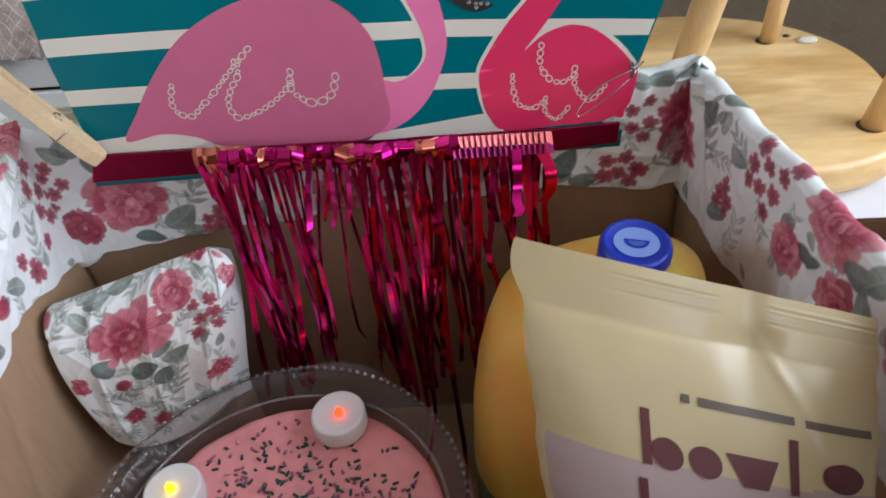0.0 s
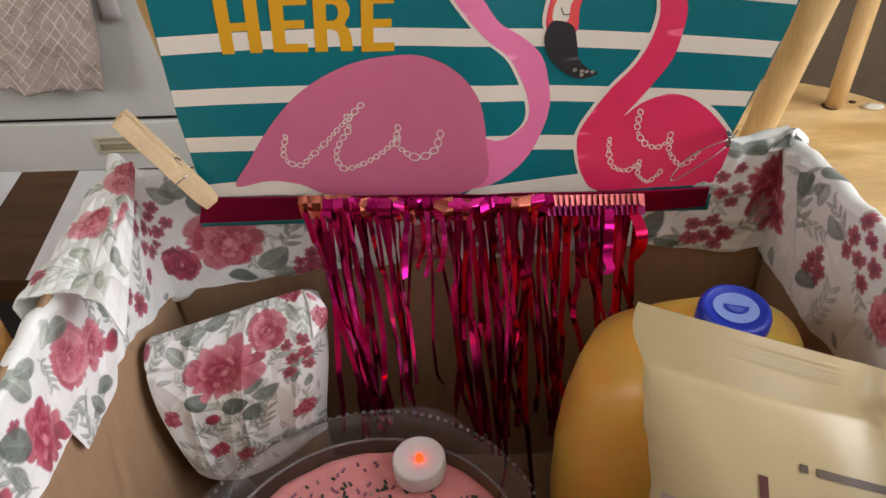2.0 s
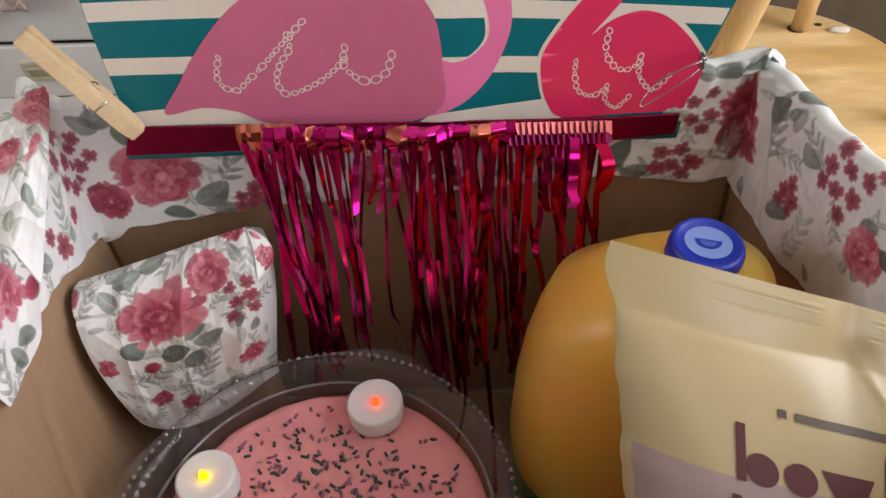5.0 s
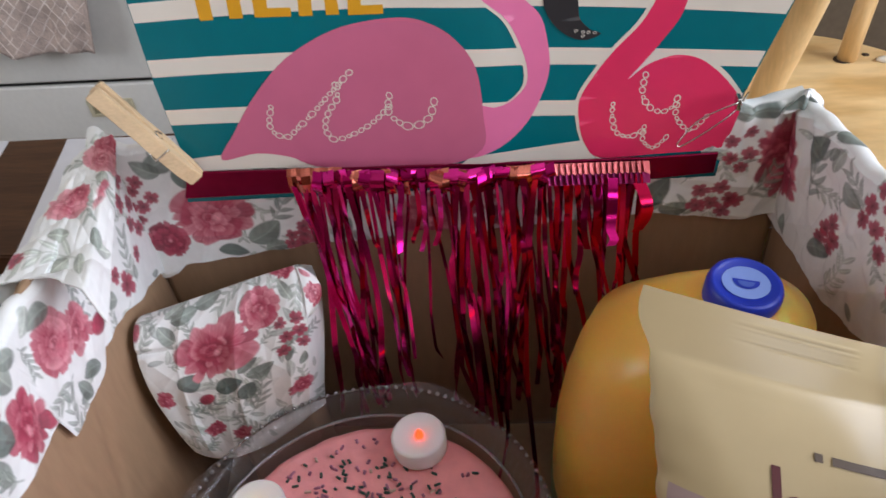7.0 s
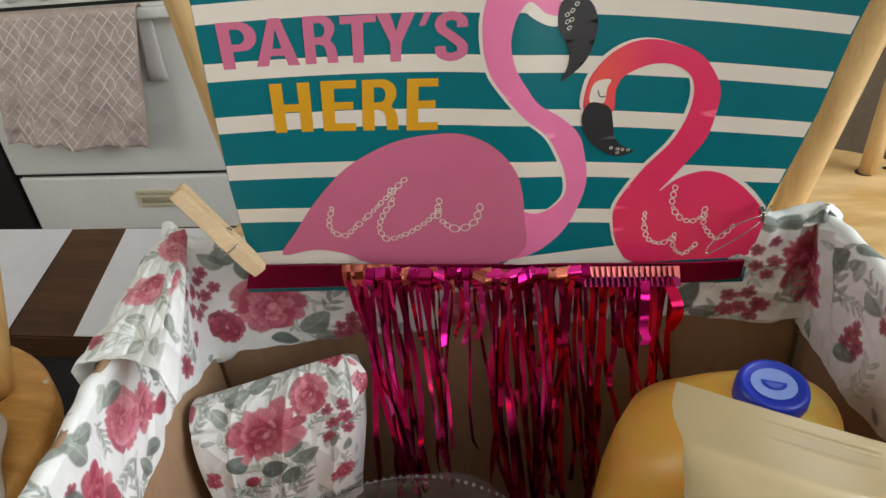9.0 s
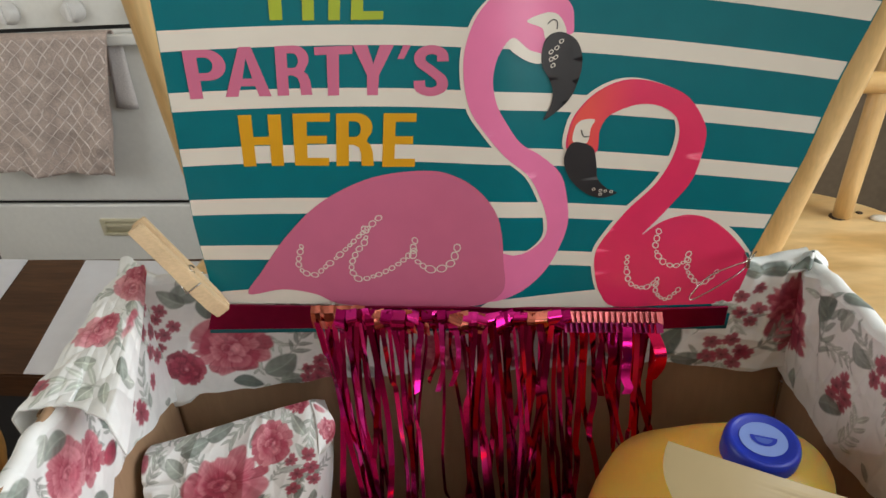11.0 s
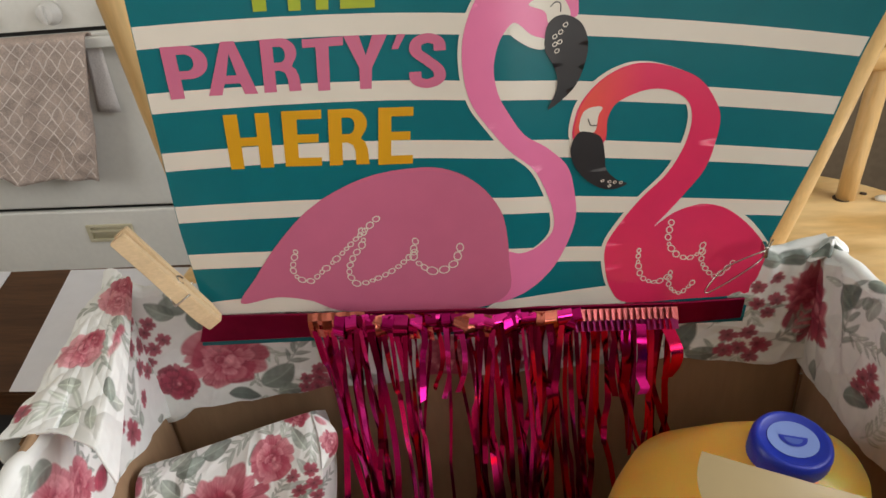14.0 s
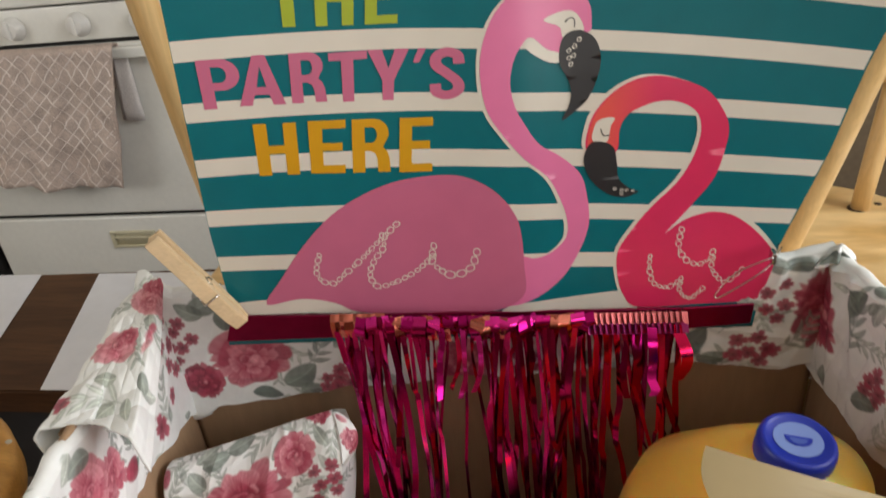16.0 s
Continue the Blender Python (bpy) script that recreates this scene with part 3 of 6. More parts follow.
sol.thickness = 0.004

# ---- cardboard box ----
BL, BR, FR, FL = (-0.256, 0.453), (0.193, 0.479), (0.266, 0.085), (-0.180, 0.085)
Z0, ZR = 0.62, 0.947

sup = thing("low_stool", (0.0, 0.27, 0), "low dark stool carrying the cardboard box", "stool")
part("seat", solid((-0.20, -0.17, 0.58), (0.20, 0.17, 0.62), 0.008), M["apron"], sup)
for sx in (-1, 1):
    for sy in (-1, 1):
        part("leg", leg_mesh((0.16 * sx, 0.13 * sy, 0.58), (0.19 * sx, 0.16 * sy, 0), 0.016, 0.018), M["apron"], sup)

crate = thing("cardboard_box", (0, 0.27, Z0), "open brown cardboard box lined with floral paper", "box")


def wall_panel(a, b, z0, z1, name):
    """An upright cardboard panel on the inner line from a to b, thickening outwards."""
    a, b = Vector((*a, 0)), Vector((*b, 0))
    out = Vector(((b - a).y, -(b - a).x, 0)).normalized()
    if out.dot((a + b) / 2 - Vector((0, 0.27, 0))) < 0:
        out = -out
    rows = []
    n, m = 110, 40
    heights = [(z0 + (z1 - z0) * i / m, 0) for i in range(m + 1)]
    for z, off in heights + [(q, 0.004) for q, _ in heights[::-1]]:
        row = []
        for i in range(n + 1):
            p = a.lerp(b, i / n)
            bow = 0.004 * math.sin(math.pi * i / n)
            f = math.sin(math.pi * i / n) * min(1, (z1 - z) / 0.05)
            dent = 0.0034 * noise.noise(Vector((p.x * 9, p.y * 9, z * 7))) + 0.0010 * abs(noise.noise(Vector((p.x * 30, p.y * 30, z * 11 + 5))))
            if name == "side_panel" and p.x < 0:
                dent += 0.0022 * math.exp(-(((p.y - 0.300 - 0.35 * (z - 0.80)) / 0.0035) ** 2)) - 0.0016 * math.exp(-(((p.y - 0.222 - 0.25 * (z - 0.80)) / 0.004) ** 2)) + 0.0030 * noise.noise(Vector((p.y * 14, z * 10, 3)))
            row.append((p.x + out.x * (off + bow + dent * f), p.y + out.y * (off + bow + dent * f) - 0.27, z - Z0))
        rows.append(row)
    bm = bmesh.new()
    vs = [[bm.verts.new(p) for p in row] for row in rows]
    for k in range(len(vs)):
        for i in range(n):
            bm.faces.new((vs[k][i], vs[k][i + 1], vs[(k + 1) % len(vs)][i + 1], vs[(k + 1) % len(vs)][i]))
    for i in (0, n):
        for k in range(m):
            bm.faces.new((vs[k][i], vs[k + 1][i], vs[2 * m - k][i], vs[2 * m + 1 - k][i]))
    return part(name, bm, M["cardboard"], crate)


wall_panel(BL, BR, Z0, ZR - 0.014, "back_panel")
wall_panel(BR, FR, Z0, ZR - 0.012, "side_panel")
wall_panel(FL, BL, Z0, ZR - 0.008, "side_panel")
wall_panel(FR, FL, Z0, ZR - 0.003, "front_panel")
bm = bmesh.new()
rings(bm, [[(x, y - 0.27, z) for x, y in (BL, BR, FR, FL)] for z in (0.0, 0.004)])
part("bottom_panel", bm, M["cardboard"], crate, smooth=False)


# added steel-coloured strip that makes the thin bright line in this corner
bm = bmesh.new()
add_box(bm, (0.1845, 0.4655 - 0.27, 0.150), (0.1870, 0.4665 - 0.27, 0.236), 0.0003, Matrix.Rotation(radians(0.6), 4, "Y"))
part("tape_sliver", bm, M["wire"], crate, "thin shiny strip in the box corner")

# ---- floral print ----
ROSE_D, ROSE_M, ROSE_L = np.array((0.165, 0.014, 0.034)), np.array((0.42, 0.055, 0.100)), np.array((0.72, 0.32, 0.36))
LEAF_D, LEAF_P = np.array((0.034, 0.066, 0.056)), np.array((0.42, 0.46, 0.40))
GROUND = np.array((0.82, 0.83, 0.81))


class Print:
    """Watercolour flowers laid on a grid of (u, v) metres."""

    def __init__(self, U, V, seed):
        self.U, self.V, self.rng = U, V, random.Random(seed)
        self.C = np.empty(U.shape + (3,))
        self.C[:] = GROUND

    def stroke(self, cu, cv, ru, rv, ang, c0, c1, soft=0.25, strength=0.9, lobes=0, amp=0.0, ph=0.0):
        """One petal-like dab that runs from c0 at its foot to c1 at its tip."""
        big = max(ru, rv) * 1.5
        box = (abs(self.U - cu) < big) & (abs(self.V - cv) < big)
        if not box.any():
            return
        du, dv = self.U[box] - cu, self.V[box] - cv
        x, y = (du * math.cos(ang) + dv * math.sin(ang)) / ru, (-du * math.sin(ang) + dv * math.cos(ang)) / rv
        r = np.hypot(x, y)
        if lobes:
            r = r / (1 + amp * np.cos(lobes * np.arctan2(y, x) + ph))
        w = np.clip((1 - r) / soft, 0, 1)[:, None] * strength
        s = np.clip(0.5 + 0.55 * x, 0, 1)[:, None]
        wet = 1 + 0.16 * np.sin(900 * du + 7 * ph) * np.sin(760 * dv + 3) + 0.10 * np.sin(2100 * du + 1500 * dv)
        self.C[box] = self.C[box] * (1 - w) + (c0 * (1 - s) + c1 * s) * wet[:, None] * w

    def local(self, cu, cv, size, ang):
        """The cells round a place, in units of size turned by ang."""
        box = (abs(self.U - cu) < size * 1.3) & (abs(self.V - cv) < size * 1.3)
        du, dv = self.U[box] - cu, self.V[box] - cv
        return box, (du * math.cos(ang) + dv * math.sin(ang)) / size, (-du * math.sin(ang) + dv * math.cos(ang)) / size

    def lay(self, box, colour, w):
        self.C[box] = self.C[box] * (1 - w[:, None]) + colour * w[:, None]

    def leaf(self, cu, cv, size, ang, tone=0.5, wide=0.0, strength=0.9):
        """A pointed oval leaf with a pale rib, one half darker than the other."""
        box, x, y = self.local(cu, cv, size, ang)
        if not box.any():
            return
        g = self.rng
        wide = wide or g.uniform(0.50, 0.66)
        c = LEAF_D * (1 - tone) + LEAF_P * tone
        bend = g.uniform(-0.25, 0.25)
        y = y - bend * (x * x - 0.4)
        h = wide * np.clip(1 - abs(x) ** 2.2, 0, 1) ** 0.75 * (1 - 0.22 * x)
        w = np.clip((h - abs(y)) / 0.10, 0, 1) * strength
        wash = 1 + 0.22 * np.sin(3.1 * x + 2 * y + 40 * cu) + 0.10 * np.sin(13 * (x - 0.7 * abs(y))) * np.clip(abs(y) * 4, 0, 1) + np.where(y > 0, 0.14, -0.10)
        wash = wash - 0.22 * np.clip(1 - (h - abs(y)) / 0.16, 0, 1) + 0.55 * np.exp(-((y / 0.045) ** 2)) * (0.5 + tone)
        self.lay(box, np.clip(c * wash[:, None], 0, 0.85), w)

    def twig(self, cu, cv, size, ang, tone=0.7, n=5):
        """A bent stem with narrow leaves to both sides."""
        c = LEAF_D * (1 - tone) + LEAF_P * tone
        for k in range(14):
            t = k / 13
            self.stroke(cu + size * t * math.cos(ang + 0.4 * t), cv + size * t * math.sin(ang + 0.4 * t), size * 0.08, 0.0009, ang + 0.7 * t, c, c, 0.8, 0.55)
        for k in range(n):
            t = (k + 0.6) / n
            a = ang + 0.7 * t
            for s in (-1, 1):
                b, q = a + s * self.rng.uniform(0.5, 0.8), size * self.rng.uniform(0.15, 0.21)
                self.leaf(cu + size * t * math.cos(ang + 0.4 * t) + q * math.cos(b), cv + size * t * math.sin(ang + 0.4 * t) + q * math.sin(b), q, b, min(tone * self.rng.uniform(0.85, 1.15), 1.1), 0.30, 0.75)

    def bloom(self, cu, cv, size, ang=0.0, petals=5):
        """A small red flower with notched petals."""
        box, x, y = self.local(cu, cv, size * 1.1, ang)
        if not box.any():
            return
        g = self.rng
        r, th = np.hypot(x, y), np.arctan2(y, x)
        k = np.floor((th + math.pi) / (2 * math.pi) * petals)
        f = ((th + math.pi) / (2 * math.pi) * petals) % 1 - 0.5
        size_of = np.array([g.uniform(0.78, 1.05) for _ in range(petals + 1)])[k.astype(int)]
        light = np.array([g.uniform(0.0, 0.30) for _ in range(petals + 1)])[k.astype(int)]
        edge = size_of * (1 - 1.9 * abs(f) ** 2.4) - 0.10 * np.exp(-((f / 0.07) ** 2))
        w = np.clip((edge - r) / 0.16, 0, 1) * 0.93
        s = np.clip(r * 1.1 + light - 0.35 * abs(f), 0, 1)[:, None]
        self.lay(box, ROSE_D * (1 - s) + ROSE_M * 1.08 * s, w)
        self.stroke(cu, cv, size * 0.16, size * 0.16, 0, ROSE_D * 0.6, ROSE_D * 0.7, 0.6, 0.7)

    def cluster(self, cu, cv, size, n=8):
        for k in range(n):
            a, d = 2.4 * k + self.rng.uniform(0, 0.8), size * math.sqrt((k + 0.6) / n)
            self.bloom(cu + d * math.cos(a), cv + d * math.sin(a), 0.0066 * self.rng.uniform(0.8, 1.15), a)

    def rose(self, cu, cv, size, ang=0.0, tone=0.0, ragged=0.55, squash=0.88):
        """A loose peony in washes: petals laid from the outside in, each darker at its foot and paler at its lip."""
        g = self.rng
        lean = g.uniform(0, 6.28)
        for ring, (rho, n) in enumerate(((1.0, 11), (0.80, 9), (0.62, 8), (0.46, 6), (0.30, 5), (0.16, 3))):
            off = 0.16 * ring * 0.2 * size * 3
            box, x, y = self.local(cu + off * 0.28 * math.cos(lean), cv + off * 0.28 * math.sin(lean), size * 1.12, ang + ring * 0.7)
            if not box.any():
                continue
            y = y / (squash if ring < 4 else 0.8)
            r, th = np.hypot(x, y), np.arctan2(y, x)
            th = th + 0.25 * np.sin(2 * th + g.uniform(0, 6.28)) + 0.16 * np.sin(3 * th + g.uniform(0, 6.28)) + 0.10 * (r - rho) * math.sin(ring * 5)
            pos = ((th / (2 * math.pi)) % 1) * n
            k = np.clip(pos.astype(int), 0, n - 1)
            f = pos % 1 - 0.5
            reach = np.array([g.uniform(1 - 0.34 * ragged, 1.06) for _ in range(n)])[k]
            light = np.array([g.uniform(-0.25, 0.75) for _ in range(n)])[k] + tone
            lip = rho * reach * (1 - (0.16 + 0.34 * ragged) * abs(f) ** 2.0 * 1.6) + 0.02 * np.sin(9 * f + 3 * k) * rho
            w = np.clip((lip - r) / 0.055, 0, 1) * 0.95
            s = np.clip((r / np.maximum(lip, 0.02) - 0.52) / 0.48, 0, 1)
            v = light * (0.25 + 0.9 * s) * (1 - 0.55 * np.clip((s - 0.85) / 0.15, 0, 1)) + 0.20 * s - 0.10
            v = v + 0.12 * np.sin(26 * f + 4 * r + ring) * s - 0.35 * np.clip((abs(f) - 0.38) / 0.12, 0, 1) + 0.07 * np.sin(700 * self.U[box]) * np.sin(620 * self.V[box])
            up, dn = np.clip(v, 0, 1)[:, None], np.clip(-v * 1.6 + (0.55 - s) * 0.8, 0, 1)[:, None]
            colour = ROSE_M * (1 - up) + ROSE_L * up
            colour = colour * (1 - dn) + ROSE_D * 1.15 * dn
            self.lay(box, colour, w)
        self.stroke(cu + 0.06 * size, cv - 0.06 * size, size * 0.16, size * 0.11, ang + 0.6, ROSE_L, ROSE_L * 1.2, 0.6, 0.75)

    def ball(self, cu, cv, size, ang=0.0, tone=0.25):
        """A round half-open rose."""
        self.rose(cu, cv, size, ang, tone, 0.16, 0.96)
        self.stroke(cu - 0.15 * size * math.sin(ang), cv - 0.38 * size, size * 0.55, size * 0.26, ang * 0.2, ROSE_M * 1.2, ROSE_L, 0.7, 0.6)

    def bud(self, cu, cv, size, ang=0.0):
        self.leaf(cu - 0.8 * size * math.cos(ang), cv - 0.8 * size * math.sin(ang), size * 0.5, ang + 2.6, 0.25)
        for k in (-1, 1, 0):
            self.stroke(cu + 0.2 * size * k * math.sin(ang), cv - 0.2 * size * k * math.cos(ang), size, size * 0.55, ang + 0.15 * k, ROSE_D * 1.2, ROSE_M * (1.1 if k else 1.3), 0.2, 0.9)

    def sprinkle_rest(self, n, u0, u1, v0, v1):
        """Pale foliage that fills the ground."""
        g = self.rng
        for _ in range(n):
            u, v, a = g.uniform(u0, u1), g.uniform(v0, v1), g.uniform(0, 6.28)
            pick = g.random()
            if pick < 0.42:
                self.twig(u, v, g.uniform(0.020, 0.036), a, g.uniform(0.45, 1.0), 5)
            elif pick < 0.94:
                self.leaf(u, v, g.uniform(0.005, 0.0095), a, g.uniform(0.35, 1.1), 0, 0.8)
            else:
                self.bloom(u, v, g.uniform(0.005, 0.007), a)


def printed_sheet(name, place, nu, nv, u_size, v_size, draw, mat=None, parent=None, label="", seed=1):
    """A sheet of floral paper: place(u, v) in 0..1 gives its points; draw(print) lays the flowers on in metres."""
    u, v = np.meshgrid(np.linspace(0, 1, nu), np.linspace(0, 1, nv))
    X, Y, Z, *high = place(u, v)
    p = Print(high[1] if len(high) > 1 else u * u_size, high[0] if high else v * v_size, seed)
    draw(p)
    me = bpy.data.meshes.new(name)
    idx = np.arange(nu * nv).reshape(nv, nu)
    quads = np.stack([idx[:-1, :-1], idx[:-1, 1:], idx[1:, 1:], idx[1:, :-1]], -1).reshape(-1, 4)
    me.from_pydata(np.stack([X, Y, Z], -1).reshape(-1, 3).tolist(), [], quads.tolist())
    col = me.color_attributes.new("print", "FLOAT_COLOR", "POINT")
    col.data.foreach_set("color", np.concatenate([np.clip(p.C, 0, 1), np.ones(u.shape + (1,))], -1).astype(np.float32).ravel())
    me.polygons.foreach_set("use_smooth", [True] * len(me.polygons))
    me.materials.append(mat or M["liner"])
    ob = new(name, me)
    if parent:
        ob.parent = parent
    if label:
        ob["label"] = label
    return ob


def crumple(u, v, seed, amp, freq=1.0):
    """Soft creases: folded waves in a few directions."""
    g = random.Random(seed)
    out = np.zeros_like(u)
    for k in range(7):
        a, f, ph = g.uniform(0, math.pi), freq * g.uniform(5, 26), g.uniform(0, 6.28)
        w = np.sin(f * (u * math.cos(a) + v * math.sin(a)) + ph)
        out += (1 - abs(w)) ** 2 * g.choice((-1, 1)) * g.uniform(0.4, 1.0) / (1 + k * 0.35)
    return amp * out


lining = thing("paper_lining", (0, 0.27, ZR), "white wrapping paper with red roses folded over the rim", "wrapping paper")
LO = np.array((0, 0.27, ZR))


def hem(a, b, rim, drop, outside, seed, amp=0.0016, pinch=0):
    """Paper that runs down the inner face from a to b, over the rim and down outside. drop(s): how far down inside."""
    a, b = np.array(a), np.array(b)
    d = b - a
    inn = np.array((-d[1], d[0])) / np.hypot(*d)
    if inn @ (np.array((0, 0.27)) - (a + b) / 2) < 0:
        inn = -inn

    def place(u, v):
        down = drop(u)
        near = (1 - u if pinch else u) * np.hypot(*d)
        total = down + 0.012 + outside
        s = v * total
        r = 0.0038
        inside = s < down
        arc = (s >= down) & (s < down + 0.012)
        ang = np.clip((s - down) / 0.012, 0, 1) * math.pi
        off = np.where(inside, 0.0028, np.where(arc, 0.0028 - 0.0048 + 0.0048 * np.cos(ang), -0.0068))
        z = np.where(inside, -(down - s), np.where(arc, r * np.sin(ang), -(s - down - 0.012)))
        zr = rim(u) + 0.0011 * np.sin(34 * u + seed) + 0.0007 * np.sin(83 * u + 2 * seed)
        wr = crumple(u * np.hypot(*d) * 6, v, seed, amp) * np.where(inside, np.clip((down - s) / 0.03, 0.15, 1), 0.3)
        off = off + np.maximum(wr, -0.0012) + np.where(inside, 0.0012, 0)
        if pinch is not None:
            rise = np.clip(1 - (down - s) / 0.075, 0, 1) * inside
            off = off + rise * (0.0050 * np.exp(-(((near - 0.014 - 0.10 * (down - s)) / 0.0035) ** 2)) + 0.0036 * np.exp(-(((near - 0.030 - 0.22 * (down - s)) / 0.004) ** 2)))
        x = a[0] + d[0] * u + inn[0] * off
        y = a[1] + d[1] * u + inn[1] * off
        bow = -0.004 * np.sin(math.pi * u)
        return x + inn[0] * bow - LO[0], y + inn[1] * bow - LO[1], zr + z - LO[2], zr - down + s - 0.80

    return place, float(np.hypot(*d))


def knots(*pairs):
    xs, ys = zip(*pairs)
    return lambda u: np.interp(u, xs, ys)


# back of the box: u runs from the left corner, v from the torn lower edge upwards
place, wide = hem(BL, BR, knots((0, 0.943), (0.03, 0.935), (0.15, 0.932), (0.5, 0.935), (0.8, 0.941), (0.90, 0.941), (0.95, 0.9405), (0.985, 0.944), (1, 0.946)), lambda u: np.interp(u, (0, 0.025, 0.05, 0.088, 0.17, 0.275, 0.45, 0.6, 0.8, 1), (0.119, 0.108, 0.100, 0.0965, 0.0905, 0.086, 0.081, 0.082, 0.079, 0.086)) + 0.0006 * np.sin(60 * u) + 0.0007 * np.sin(23 * u), 0.03, 11, 0.0016, 1)


def draw_back(p):
    p.sprinkle_rest(85, 0, 0.46, 0.02, 0.20)
    p.leaf(0.036, 0.128, 0.015, 0.5, 0.35), p.leaf(0.048, 0.116, 0.013, 1.2, 0.15), p.leaf(0.022, 0.122, 0.011, 2.6, 0.45)
    p.leaf(0.092, 0.061, 0.016, 0.6, 0.35), p.leaf(0.064, 0.046, 0.012, -0.2, 0.1), p.twig(0.098, 0.070, 0.038, 0.7, 0.35), p.leaf(0.098, 0.048, 0.010, 0.2, 0.5)
    p.rose(0.058, 0.080, 0.033, 0.2, 0.10, 0.45, 0.74), p.stroke(0.050, 0.088, 0.014, 0.009, 0.4, ROSE_M * 1.2, ROSE_L, 0.8, 0.6), p.rose(0.018, 0.060, 0.0155, 1.0, -0.5, 0.15, 0.95)
    for u, v in ((0.007, 0.105), (0.001, 0.093), (0.010, 0.091), (0.003, 0.080), (0.012, 0.112), (0.018, 0.098)):
        p.bloom(u, v, 0.0062, u * 300)
    p.cluster(0.117, 0.057, 0.012, 6), p.leaf(0.150, 0.060, 0.012, 1.0, 0.4)
    p.rose(0.212, 0.066, 0.024, 0.8), p.cluster(0.255, 0.07, 0.016, 6), p.leaf(0.30, 0.07, 0.014, 0.4, 0.4), p.rose(0.33, 0.085, 0.018, 0.3)
    p.leaf(0.368, 0.080, 0.015, 0.9, 0.1), p.leaf(0.382, 0.066, 0.011, 0.1, 0.35), p.twig(0.385, 0.088, 0.032, 0.9, 0.4)
    for u, v in ((0.398, 0.080), (0.410, 0.083), (0.405, 0.070), (0.417, 0.073), (0.396, 0.068), (0.413, 0.063)):
        p.bloom(u, v, 0.0068, u * 300)
    for u, v in ((0.412, 0.118), (0.423, 0.124), (0.432, 0.116), (0.424, 0.108), (0.413, 0.106), (0.434, 0.104), (0.420, 0.098)):
        p.bloom(u, v, 0.0058, u * 300)
    p.rose(0.447, 0.106, 0.030, 1.45, -0.25, 0.6, 0.55), p.leaf(0.430, 0.139, 0.010, 0.3, 0.25), p.leaf(0.415, 0.139, 0.009, 2.6, 0.5), p.twig(0.425, 0.075, 0.03, 0.5, 0.5)


printed_sheet("back_sheet", place, 560, 175, wide, 0.135, draw_back, None, lining, seed=4)

# right-hand wall
place, wide = hem(BR, FR, knots((0, 0.946), (0.015, 0.945), (0.04, 0.943), (0.1, 0.941), (1, 0.940)), knots((0, 0.090), (0.2, 0.094), (0.42, 0.080), (0.55, 0.086), (1, 0.09)), 0.045, 23, 0.0030, 0)


def draw_right(p):
    p.sprinkle_rest(85, 0, 0.42, 0.03, 0.22)
    p.rose(0.006, 0.104, 0.030, 1.45, -0.25, 0.6, 0.5), p.leaf(0.036, 0.130, 0.012, 1.1, 0.10), p.leaf(0.052, 0.148, 0.010, 0.3, 0.3)
    p.twig(0.036, 0.095, 0.04, 1.2, 0.35), p.cluster(0.066, 0.088, 0.011, 5), p.leaf(0.058, 0.072, 0.012, 0.4, 0.3)
    for u, v in ((0.095, 0.142), (0.090, 0.128), (0.104, 0.134), (0.098, 0.118), (0.112, 0.122), (0.106, 0.108), (0.125, 0.146), (0.118, 0.137), (0.086, 0.116)):
        p.bloom(u, v, 0.0068, u * 300)
    p.leaf(0.140, 0.158, 0.010, 0.6, 0.6), p.leaf(0.128, 0.116, 0.009, 0.8, 0.4)
    p.rose(0.163, 0.143, 0.024, 0.9, 0.25, 0.7), p.ball(0.132, 0.102, 0.014, 0.2, 0.2), p.leaf(0.150, 0.112, 0.011, 0.2, 0.1)
    p.leaf(0.186, 0.130, 0.013, 0.4, 0.25), p.leaf(0.198, 0.138, 0.013, 0.9, 0.45), p.leaf(0.192, 0.118, 0.011, 2.0, 0.3)
    p.rose(0.176, 0.102, 0.018, 0.7), p.rose(0.23, 0.12, 0.022), p.leaf(0.255, 0.12, 0.014, 0.6, 0.4), p.rose(0.30, 0.12, 0.022), p.rose(0.36, 0.11, 0.02)


printed_sheet("side_sheet", place, 500, 175, wide, 0.15, draw_right, None, lining, seed=9)


def tuft_place(u, v):
    """A small crumpled tip where the two sheets meet."""
    a = 2 * math.pi * u
    r = (0.0012 + 0.0085 * v) * (1 + 0.35 * np.sin(3 * a + 4 * v) + 0.22 * np.sin(7 * a + 2))
    return 0.1935 + r * np.cos(a) - LO[0], 0.4735 + 0.9 * r * np.sin(a) - LO[1], 0.9520 - 0.012 * v**1.3 + 0.0012 * np.sin(5 * a) * v - LO[2]


printed_sheet("corner_tuft", tuft_place, 60, 30, 0.03, 0.012, lambda p: (p.leaf(0.022, 0.008, 0.008, 0.3, 0.2), p.leaf(0.006, 0.008, 0.006, 1.3, 0.3)), None, lining, "crumpled paper tip at the corner", 3)

# left-hand wall, with a torn point
place, wide = hem(BL, FL, knots((0, 0.953), (0.06, 0.935), (0.28, 0.930), (0.4, 0.936), (1, 0.938)), knots((0, 0.127), (0.034, 0.110), (0.06, 0.098), (0.12, 0.089), (0.20, 0.077), (0.25, 0.073), (0.30, 0.068), (0.33, 0.077), (0.41, 0.0835), (0.472, 0.079), (0.482, 0.060), (0.7, 0.054), (1, 0.05)), 0.05, 31, 0.002, None)


